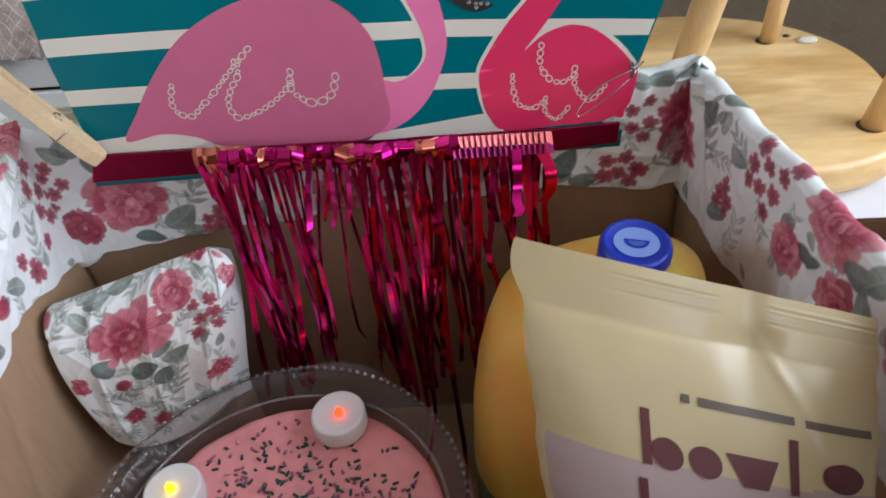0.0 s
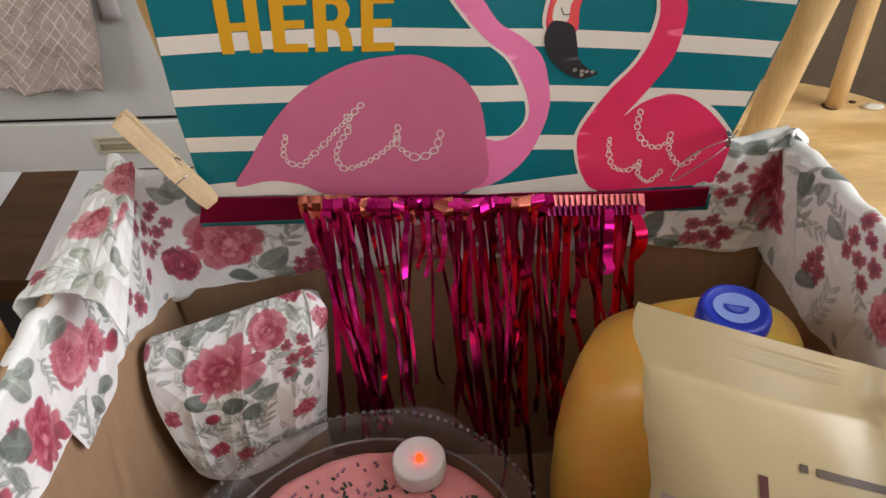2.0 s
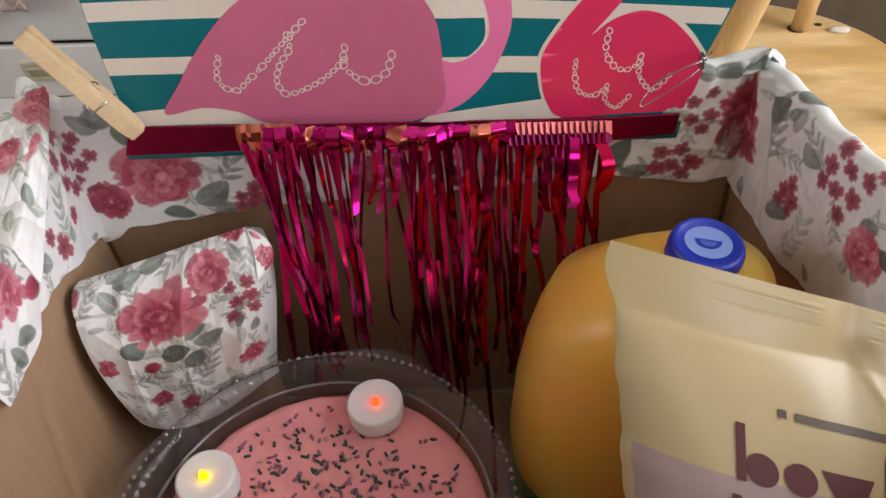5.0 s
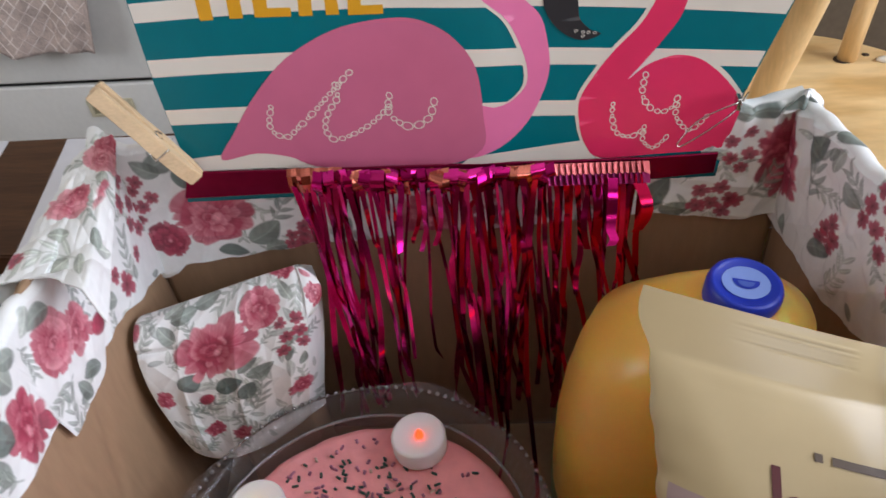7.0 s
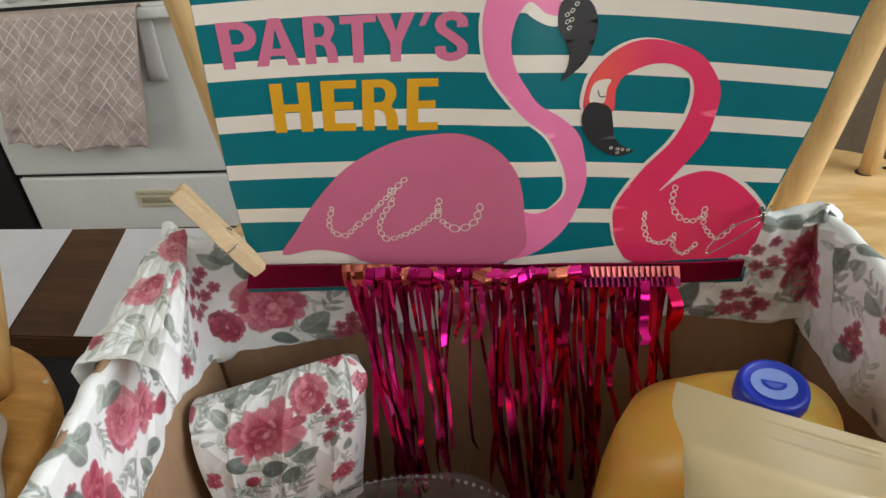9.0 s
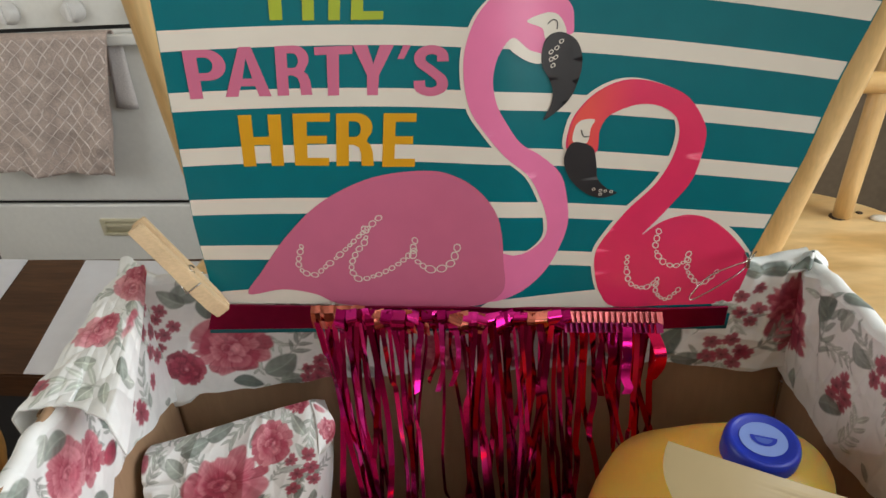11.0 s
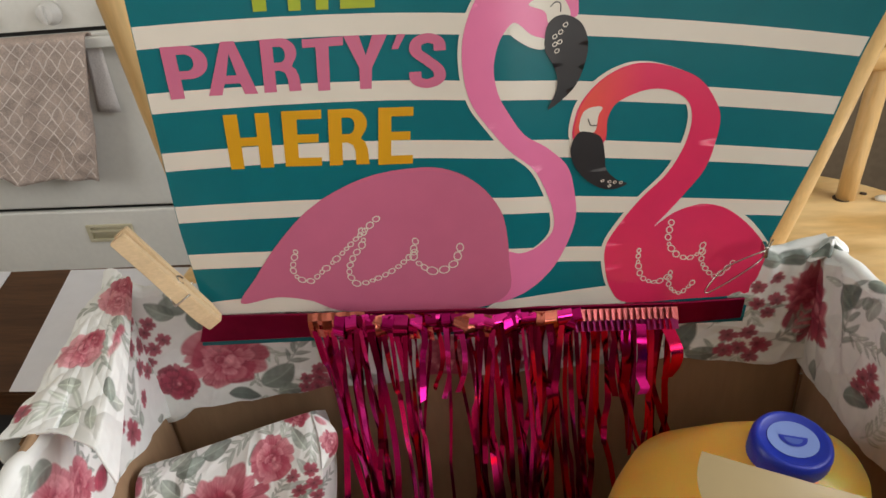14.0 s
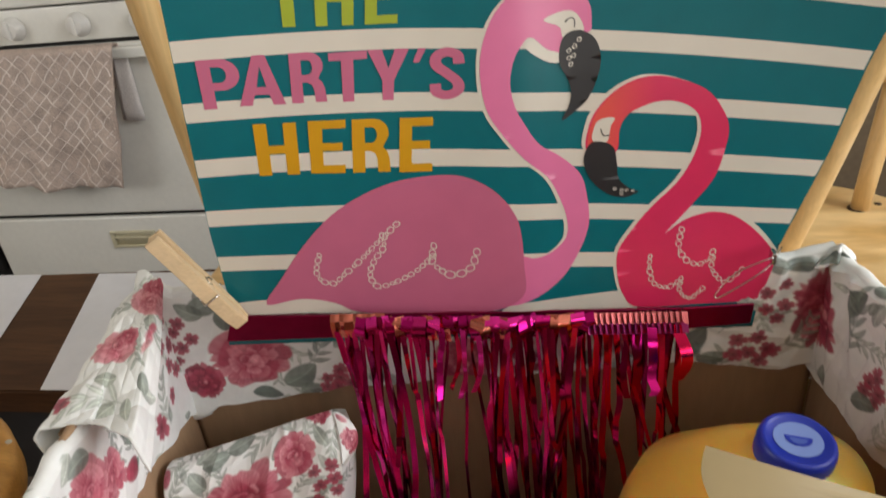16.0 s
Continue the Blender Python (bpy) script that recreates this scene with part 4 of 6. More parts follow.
def draw_left(p):
    p.sprinkle_rest(80, 0, 0.4, 0.02, 0.20)
    for u, v in ((0.012, 0.12), (0.022, 0.108), (0.010, 0.098), (0.020, 0.088), (0.012, 0.078)):
        p.bloom(u, v, 0.0075, u * 300)
    p.bloom(0.059, 0.066, 0.011, 0.4), p.bloom(0.066, 0.080, 0.007), p.leaf(0.085, 0.075, 0.011, 0.6, 0.5), p.leaf(0.100, 0.100, 0.010, 1.5, 0.4)
    p.rose(0.128, 0.094, 0.018, 1.0, 0.1, 0.9), p.ball(0.150, 0.106, 0.0185, 0.3, 0.3), p.bud(0.108, 0.078, 0.010, 0.3), p.leaf(0.135, 0.066, 0.010, 0.4, 0.3), p.leaf(0.148, 0.064, 0.010, 1.2, 0.35), p.leaf(0.150, 0.126, 0.012, 0.2, 0.5)
    p.rose(0.199, 0.097, 0.0255, 1.25, 0.10, 0.9, 0.66)
    p.leaf(0.196, 0.132, 0.014, 1.3, 0.55), p.leaf(0.206, 0.144, 0.012, 0.5, 0.6), p.leaf(0.186, 0.132, 0.009, 0.4, 0.5)
    p.leaf(0.219, 0.113, 0.014, 0.9, 0.2), p.leaf(0.228, 0.100, 0.011, 1.4, 0.5), p.twig(0.222, 0.085, 0.03, 0.8, 0.5)
    for u, v in ((0.240, 0.125), (0.252, 0.118), (0.246, 0.105), (0.258, 0.104), (0.250, 0.092)):
        p.bloom(u, v, 0.011, u * 300)
    p.rose(0.29, 0.11, 0.022, 0.5), p.leaf(0.31, 0.12, 0.014, 0.4, 0.3), p.rose(0.34, 0.10, 0.02, 0.5)


printed_sheet("side_sheet", place, 500, 175, wide, 0.135, draw_left, None, lining, seed=14)


# the rolled flap at the back left corner
def flap_place(u, v):
    """A sheet folded over the corner: a steep inner side, a sharp ridge, a flat panel and a rolled outer edge."""
    su = np.array((0, 0.08, 0.14, 0.20, 0.42, 0.66, 0.80, 0.88, 0.94, 1.0))
    px = np.interp(u, su, (1.50, 1.42, 1.32, 1.18, 0.42, -0.45, -0.98, -1.12, -1.06, -0.84))
    pz = np.interp(u, su, (0.02, 0.42, 0.66, 0.70, 0.62, 0.60, 0.40, 0.12, -0.26, -0.48))
    r = 0.006 + 0.0215 * v**0.9
    cx, cy, cz = -0.255 + 0.030 * v, 0.452 - 0.132 * v, 0.945 - 0.020 * v
    wr = crumple(u * 0.35, v * 0.45, 41, 0.0042) * (0.3 + v) + crumple(u * 0.9, v * 0.8, 47, 0.0011)
    x = cx + r * px + wr * 0.5 * np.sign(px)
    z = cz + r * 1.05 * pz + wr
    return x - LO[0], cy + (0.006 * np.sin(3 * u) - 0.003 * np.sin(9 * u) - 0.016 * (1 - u)) * v - LO[1], z - LO[2], v * 0.134, 0.05 + (u - 0.5) * 3.6 * r


def draw_flap(p):
    p.sprinkle_rest(9, 0, 0.1, 0, 0.14)
    p.leaf(0.034, 0.047, 0.008, 1.9, 0.75), p.ball(0.0405, 0.024, 0.0150, 0.3, 0.75), p.rose(0.041, 0.010, 0.010, 0.3, -0.1)
    p.twig(0.030, 0.112, 0.044, -0.1, 0.95, 4), p.leaf(0.052, 0.101, 0.009, 0.1, 0.9), p.leaf(0.043, 0.121, 0.009, 1.0, 1.0), p.leaf(0.027, 0.116, 0.009, 1.9, 1.0), p.leaf(0.022, 0.094, 0.007, 2.1, 0.5)
    p.ball(0.0535, 0.073, 0.0150, 0.2, 0.75), p.rose(0.047, 0.064, 0.0085, 0.9, -0.1), p.bloom(0.073, 0.117, 0.0065)
    p.stroke(0.030, 0.066, 0.012, 0.0035, 1.5, ROSE_M, ROSE_L, 0.4, 0.85), p.stroke(0.031, 0.054, 0.010, 0.003, 1.4, ROSE_M, ROSE_M, 0.4, 0.85)


fl = printed_sheet("corner_flap", flap_place, 200, 220, 0.1, 0.134, draw_flap, None, lining, "rolled paper flap at the box corner", 21)
sol = fl.modifiers.new("thickness", "SOLIDIFY")
sol.thickness, sol.offset = 0.0015, 0
bm = bmesh.new()
add_box(bm, (-0.005, -0.018, -0.013), (0.005, 0.03, -0.0105), 0.0008, Matrix.Translation((-0.236, 0.342 - 0.27, -0.014)) @ Matrix.Rotation(radians(13), 4, "Z") @ Matrix.Rotation(radians(62), 4, "Y"))
part("flap_core", bm, M["cardboard"], lining, "brown cardboard edge inside the flap")


# ---- wrapped present ----
def present():
    g = thing("wrapped_present", (-0.165, 0.37, 0.78), "small present wrapped in white paper with red roses", "present")
    o = np.array((-0.165, 0.37, 0.78))
    # the paper's front as a soft grid, from the top edge down
    net = np.array([
        [(-0.2392, 0.3897, 0.8421), (-0.2011, 0.3988, 0.8500), (-0.1640, 0.4079, 0.8584), (-0.1261, 0.4172, 0.8657)],
        [(-0.2329, 0.3610, 0.8376), (-0.1980, 0.3696, 0.8339), (-0.1569, 0.3796, 0.8394), (-0.1147, 0.3900, 0.8446)],
        [(-0.2256, 0.3478, 0.7970), (-0.1948, 0.3567, 0.7922), (-0.1573, 0.3676, 0.7966), (-0.1204, 0.3783, 0.8040)],
        [(-0.2158, 0.3462, 0.7446), (-0.1902, 0.3546, 0.7281), (-0.1574, 0.3655, 0.7387), (-0.1291, 0.3748, 0.7598)],
    ])

    def basis(t):
        k = np.array((0, 1 / 3, 2 / 3, 1))
        return [np.prod([(t - k[m]) / (k[i] - k[m]) for m in range(4) if m != i], axis=0) for i in range(4)]

    def face(a, b):
        A_, B_ = basis(a), basis(b)
        return [sum(B_[i] * A_[m] * net[i, m, c] for i in range(4) for m in range(4)) for c in range(3)]

    def place(u, v):
        a, b = u * 1.36 - 0.18, v * 1.24 - 0.14
        ca, cb = np.clip(a, 0, 1), np.clip(b, 0, 1)
        P = face(ca * 0.965 + 0.004, cb)
        over = np.maximum(abs(a - ca), abs(b - cb))
        rim = np.clip(np.minimum(np.minimum(ca, 1 - ca) / 0.12, np.minimum(cb, 1 - cb) / 0.10), 0, 1)
        wr = (crumple(a * 0.20, b * 0.26, 51, 0.0042) + crumple(a * 0.55, b * 0.6, 57, 0.0028)) * (0.25 + 0.75 * rim)
        wr = wr - 0.0035 * np.exp(-(((b - 0.36 + 0.10 * a) / 0.018) ** 2)) * np.clip((0.34 - a) / 0.2, 0, 1) + 0.0018 * np.exp(-(((a - 0.70 - 0.10 * b) / 0.020) ** 2)) * np.clip((0.25 - b) / 0.2, 0, 1)
        back = (-0.10 * np.clip((a - 0.5) * 4, -0.6, 1), 0.72, -0.66)
        turn = np.tanh(over * 30) * 0.0010
        out = [np.sign(a - ca) * turn, 0 * a, -np.sign(b - cb) * turn]
        nrm = (0.30, -0.66, 0.68)
        return [P[k] + nrm[k] * (wr - 0.0015 * (1 - rim) ** 2) + back[k] * over * 0.26 + out[k] - o[k] for k in range(3)] + [0.141 - np.interp(b, (-0.2, 0, 1 / 3, 2 / 3, 1, 1.2), (-0.028, 0, 0.030, 0.079, 0.141, 0.16)), a * 0.113]

    def draw(p):
        f = lambda a, b: (a * 0.113, 0.141 - float(np.interp(b, (0, 1 / 3, 2 / 3, 1), (0, 0.030, 0.079, 0.141))))
        for k in range(84):
            a, b, w = p.rng.uniform(-0.1, 1.1), p.rng.uniform(-0.1, 1.0), p.rng.uniform(0, 6.28)
            p.twig(*f(a, max(b, 0)), p.rng.uniform(0.014, 0.026), w, p.rng.uniform(0.40, 1.0), 5) if k % 2 else p.leaf(*f(a, max(b, 0)), p.rng.uniform(0.005, 0.009), w, p.rng.uniform(0.35, 1.0), 0.4, 0.6)
        for a, b, size, ang, tone in ((0.31, 0.12, 0.0100, 0.3, 0.45), (0.20, 0.24, 0.0085, 2.4, 0.60), (0.45, 0.05, 0.0095, 0.3, 0.40), (0.24, 0.06, 0.0080, 0.8, 0.75), (0.66, 0.16, 0.0060, 1.2, 0.35), (0.90, 0.14, 0.0075, 2.0, 0.75), (0.89, 0.54, 0.0055, 1.1, 0.30), (0.97, 0.58, 0.0060, 1.3, 0.45)):
            p.leaf(*f(a, b), size, ang, tone)
        for a, b, size, ang, tone, wide in ((0.285, 0.555, 0.0095, 0.5, 0.16, 0.80), (0.51, 0.615, 0.0098, 0.1, 0.08, 0.72), (0.71, 0.58, 0.0105, 0.3, 0.34, 0.55), (0.64, 0.53, 0.0085, 0.6, 0.28, 0.5), (0.605, 0.675, 0.0088, 0.8, 0.14, 0.8)):
            p.leaf(*f(a, b), size, ang, tone, wide)
        p.twig(*f(0.58, 0.80), 0.034, 0.75, 0.42, 5), p.twig(*f(0.18, 0.73), 0.026, -0.1, 0.35, 4), p.twig(*f(0.42, 0.80), 0.028, 0.25, 0.55, 4), p.twig(*f(0.72, 0.44), 0.016, 0.6, 0.5, 4)
        p.rose(*f(0.475, 0.40), 0.0275, 0.3, 0.04, 0.75, 0.84), p.ball(*f(0.755, 0.215), 0.0122, 0.4, 0.10)
        for a, b in ((0.85, 0.35), (0.88, 0.43), (0.855, 0.51), (0.945, 0.34), (0.955, 0.41), (0.975, 0.485)):
            p.bloom(*f(a, b), 0.0056, a * 9)
        p.bud(*f(0.35, 0.665), 0.0062, 0.4), p.rose(*f(0.31, 0.83), 0.0110, 0.2, -0.1, 0.9, 0.6), p.rose(*f(0.47, 0.88), 0.0085, 0.2, -0.1, 0.9, 0.7), p.rose(*f(0.08, 0.64), 0.0085, 0.9, 0.0, 0.8, 0.8), p.rose(*f(0.95, 0.75), 0.0110, 0.5, 0.0, 0.9), p.rose(*f(0.93, 0.0), 0.0090, 0.2, 0.1, 0.9), p.stroke(*f(0.01, 0.20), 0.004, 0.008, 0, ROSE_D, ROSE_M)

    printed_sheet("wrapping", place, 340, 380, 0.154, 0.17, draw, None, g, seed=33)

    def ear(u, v):
        P = face(0.969 + 0 * u, 0.02 + 0.33 * v)
        w = 0.0125 * np.sin(math.pi * np.clip(v * 0.95 + 0.05, 0, 1)) ** 0.7 * u
        bend = 0.003 * np.sin(3 * u + 5 * v)
        return [P[k] + d * w + n_ * bend * u - o[k] for k, (d, n_) in enumerate(((0.86, 0.3), (0.42, -0.6), (-0.22, 0.6)))] + [v * 0.03, u * 0.013]

    printed_sheet("folded_end", ear, 40, 60, 0.013, 0.03, lambda p: (p.rose(0.008, 0.017, 0.0075, 0.3), p.stroke(0.006, 0.004, 0.005, 0.003, 0.4, ROSE_M, ROSE_L)), None, g, "folded paper end", 5)
    part("inner_box", solid((-0.040, 0.012, -0.156), (0.028, 0.045, 0.03), 0.006), M["cardboard"], g, "plain carton under the wrapping")


present()


# ---- gift bag with flamingos ----
bag = thing("gift_bag", (0, 0.456, 0.9), "teal striped gift bag printed with two flamingos", "gift bag")


def on_bag(x, z, off=0.0):
    """A place on the bag's front: x across and z up in millimetres, off: proud of the paper."""
    x, z = x / 1000, z / 1000
    y = 0.12 * x - 3.5 * x * x * max(z - 0.02, 0) - 0.0026 * math.exp(-((x / (0.036 if x < 0 else 0.022)) ** 2))
    return Vector((x, y - off, z))


def bag_print(name, outline, layer, mat, label=""):
    """A printed shape: cut into cells so that it follows the bowed paper."""
    bm = bmesh.new()
    vs = [bm.verts.new((float(x), float(z), 0)) for x, z in outline]
    for tri in geometry.tessellate_polygon([[v.co for v in vs]]):
        bm.faces.new([vs[i] for i in tri])
    xs, zs = [p[0] for p in outline], [p[1] for p in outline]
    for lo, hi, axis in ((min(xs), max(xs), 0), (min(zs), max(zs), 1)):
        n = Vector((1, 0, 0)) if axis == 0 else Vector((0, 1, 0))
        for k in range(math.ceil(lo / 6) * 6, math.ceil(hi), 6):
            if k % 12 == 0 or (axis == 0 and abs(k) < 50):
                bmesh.ops.bisect_plane(bm, geom=list(bm.verts) + list(bm.edges) + list(bm.faces), plane_co=n * k, plane_no=n)
    for v in bm.verts:
        v.co = on_bag(v.co.x, v.co.y, 0.0003 + 0.00008 * layer)
    return part(name, bm, mat, bag, label)


def edge_x(z, side):
    return float(np.interp(z, (-5, 10, 34, 42, 94, 237, 340), (-199, -199, -190, -188, -185, -169, -158)) if side < 0 else np.interp(z, (-5, 10, 49, 113, 166, 205, 340), (148, 149, 156, 174, 183, 193, 215)))


# front, back and sides of the bag itself
bm = bmesh.new()
zs = [8, 24, 48, 72, 96, 120, 144, 168, 192, 216, 240, 264, 288, 312, 336]
rows = []
for z in zs:
    l, r = edge_x(z, -1), edge_x(z, 1)
    cols = [l] + [min(max(k, l + 0.2 + 0.02 * j), r - 0.8 + 0.02 * j) for j, k in enumerate(range(-198, 217, 6))] + [r]
    low = 34 - 26 * (np.array(cols) - l) / (r - l)
    pts = [on_bag(c, max(z, q) if z < 40 else z) for c, q in zip(cols, low)]
    rows.append(pts + [p + Vector((0, 0.014, 0)) for p in pts[::-1]])
rings(bm, rows, False)
part("panel", bm, M["teal"], bag, smooth=True)

for k in range(-3, 6):
    for_left, for_right = 213 - 33.4 * k, 174 - 31.6 * k
    rise = float(np.interp(k, (-3, 0, 1, 2, 3, 4), (7, 5.5, 3.8, 3.2, 1.2, 0)))
    if k == 5:
        continue
    upper, lower = [], []
    for i in range(13):
        for top, row in ((0, upper), (-11, lower)):
            zl, zr = for_left + top, for_right + top + (1 if top else 0)
            l, r = edge_x(zl, -1) + 0.4, edge_x(zr, 1) - 0.4
            x = l + (r - l) * i / 12
            row.append((x, zl + (zr - zl) * (x - l) / (r - l) + rise * (1 - ((x - 8) / 182) ** 2)))
    bag_print("stripe", upper + lower[::-1], 0, M["cream"], "cream printed stripe")

BODY1 = [(-165, 39), (-151, 58), (-134, 79), (-113, 99), (-92, 111), (-69, 118), (-40, 119), (-24, 114), (-12, 105), (-3, 92), (1, 78), (2, 55), (0, 30), (-28, 20), (-99, 25), (-122, 36), (-142, 41)]
NECK1 = [(-10, 25), (10, 29), (26, 42), (36, 59), (42, 78), (41, 97), (37, 112), (26, 124), (14, 133), (6, 146), (1, 157), (-1, 170), (1, 181), (5, 189), (11, 194), (19, 187), (26, 184), (33, 193), (42, 194), (43, 200), (42, 208), (37, 214), (28, 218), (17, 221), (7, 220), (-2, 214), (-10, 204), (-16, 188), (-17, 170), (-14, 154), (-6, 140), (5, 125), (18, 112), (25, 97), (29, 82), (28, 70), (19, 61), (9, 58), (-1, 60), (-12, 48)]
BIRD2 = [(41, 126), (42, 142), (48, 153), (58, 162), (70, 167), (82, 167), (95, 163), (106, 157), (114, 147), (119, 135), (118, 120), (114, 104), (105, 90), (96, 78), (88, 68), (98, 76), (108, 80), (117, 81), (129, 77), (142, 66), (154, 51), (157, 44), (153, 21), (147, 13), (108, 13), (74, 14), (64, 25), (60, 41), (60, 57), (68, 72), (79, 87), (92, 101), (99, 113), (103, 125), (104, 136), (101, 145), (93, 151), (83, 153), (72, 151), (63, 146), (59, 138), (57, 124)]


def shifted(pts, dx, dz):
    return [(x + dx, z + dz) for x, z in pts]


bag_print("halo", smooth_loop(shifted(NECK1, -2.2, -0.4)), 1, M["cream"], "cream outline of the pink flamingo")
bag_print("halo", smooth_loop(shifted(BIRD2, -2.2, 1.0)), 1, M["cream"], "cream outline of the crimson flamingo")
bag_print("halo", smooth_loop([(117, 82.5), (130, 79), (144, 68), (156, 52), (158, 46), (150, 50), (138, 62)]), 1, M["cream"])
bag_print("ground_patch", smooth_loop([(-187, 41), (-167, 42.5), (-142, 41.5), (-122, 37), (-101, 26), (-140, 29), (-187, 33)]), 1, M["cream"])
bag_print("ground_patch", [(-14, 20), (-7, 25), (29, 26), (62, 28), (74, 13), (30, 15), (-14, 18)], 1, M["cream"])
bag_print("flamingo_neck", smooth_loop(NECK1), 3, M["pink_light"], "bright pink flamingo neck and head")
bag_print("flamingo_body", smooth_loop(BODY1), 4, M["pink"], "rose pink flamingo body")
bag_print("flamingo", smooth_loop(BIRD2), 3, M["crimson"], "crimson flamingo")
bag_print("flamingo_head", smooth_loop([(42, 128), (43, 142), (49, 153), (59, 162), (70, 166), (80, 166), (78, 154), (70, 150), (63, 146), (59, 138), (57, 126)]), 4, M["coral"], "coral flamingo head")
bag_print("throat", smooth_loop([(8, 189), (16, 182), (23, 179), (27, 180), (26, 184), (19, 187), (12, 193)]), 5, M["cream"])
bag_print("eye_patch", smooth_loop([(18, 202), (24, 205), (31, 206), (36, 203), (39, 195), (33, 194), (28, 192), (26, 198)]), 5, M["cream"])
bag_print("eye_patch", smooth_loop([(44, 132), (45, 141), (49, 145), (56, 145), (54, 140), (52, 131)]), 6, M["cream"])
bag_print("beak", smooth_loop([(28, 192), (32, 195), (38, 195), (45, 190), (48, 180), (46, 168), (40, 156), (27, 146), (31, 155), (32, 163), (30, 170), (26, 178), (26, 186)]), 6, M["ink"])
bag_print("beak", smooth_loop([(39, 122), (43, 131), (50, 131), (56, 127), (58, 117), (59, 108), (65, 101), (71, 98), (63, 95), (55, 97), (47, 103), (41, 112)]), 7, M["ink"])


def ribbon_line(pts, half, layer, mat, name):
    """A thin printed stroke along points."""
    pts = smooth_loop(pts, 6, False)
    left, right = [], []
    for i, p in enumerate(pts):
        d = pts[min(i + 1, len(pts) - 1)] - pts[max(i - 1, 0)]
        n = np.array((-d[1], d[0])) / max(np.hypot(*d), 1e-6) * half
        left.append(tuple(p + n)), right.append(tuple(p - n))
    bag_print(name, left + right[::-1], layer, mat)


ribbon_line([(29, 200), (31.5, 202), (34, 201), (34, 197)], 0.3, 7, M["ink"], "eye_line")
ribbon_line([(48.5, 139), (50, 135), (53.5, 135)], 0.3, 8, M["ink"], "eye_line")


def bead(x, z, rx, rz, ang, layer, width=0.85):
    """A printed ring."""
    bm = bmesh.new()
    rows = []
    for k in (1.0, 1.0 - width / max(rx, rz)):
        row = []
        for i in range(14):
            a = 2 * math.pi * i / 14
            px, pz = rx * k * math.cos(a), rz * k * math.sin(a)
            row.append(on_bag(x + px * math.cos(ang) - pz * math.sin(ang), z + px * math.sin(ang) + pz * math.cos(ang), 0.0003 + 0.00008 * layer))
        rows.append(row)
    rings(bm, rows, False)
    return part("pearl", bm, M["cream"], bag, smooth=False)


def chain(pts, size, layer, seed):
    g = random.Random(seed)
    fine = smooth_loop(pts, 30, False)
    step, last = 0.0, None
    want = 0.0
    for p in fine:
        if last is not None:
            step += np.hypot(*(p - last))
        if last is None or step >= want:
            d = p - last if last is not None else np.array((0.2, -1.0))
            s = size * g.uniform(0.75, 1.3)
            bead(p[0], p[1], s * 1.15, s * 0.9, math.atan2(d[1], d[0]) + g.uniform(-0.4, 0.4), layer)
            step, want = 0.0, s * 2.15
        last = p


chain([(-124, 73), (-128, 61), (-126, 54), (-119, 51), (-111, 57), (-100, 66), (-88, 77), (-71, 92)], 2.02, 6, 1)
chain([(-83, 82), (-84, 74), (-91, 65), (-95, 55), (-92, 46), (-82, 47), (-67, 54), (-54, 65)], 2.10, 6, 2)
chain([(-53, 72), (-55, 61), (-48, 52), (-40, 50), (-31, 55), (-26, 68)], 2.60, 6, 3)
chain([(80, 52), (80, 43), (83, 32), (92, 28), (101, 33)], 1.85, 6, 4)
chain([(98, 70), (97, 58), (102, 48), (110, 44), (117, 48), (118, 54)], 1.93, 6, 5)
chain([(118, 48), (119, 39), (127, 29), (134, 34), (139, 41)], 2.02, 6, 6)
chain([(100, 34), (100, 24), (107, 18), (115, 26)], 1.85, 6, 7)
for x, z in ((31, 185), (34, 187), (36.5, 190.5), (31, 181), (32, 177.5), (33.5, 182)):
    bead(x, z, 1.5, 1.15, 0.7, 9, 0.55)
for x, z in ((57, 101), (61, 100), (64, 99.5), (67.5, 99), (61, 97.5)):
    bead(x, z, 1.1, 0.9, 0.3, 9, 0.45)


def thick(pts, hx, hy):
    """The outline of a broad pen stroke along points."""
    pts = smooth_loop(pts, 5, False)
    left, right = [], []
    for i, p in enumerate(pts):
        d = pts[min(i + 1, len(pts) - 1)] - pts[max(i - 1, 0)]
        n = np.array((-d[1] * 1.45, d[0]))
        n = n / np.hypot(*n)
        left.append((p[0] + n[0] * hx, p[1] + n[1] * hy)), right.append((p[0] - n[0] * hx, p[1] - n[1] * hy))
    return left + right[::-1]


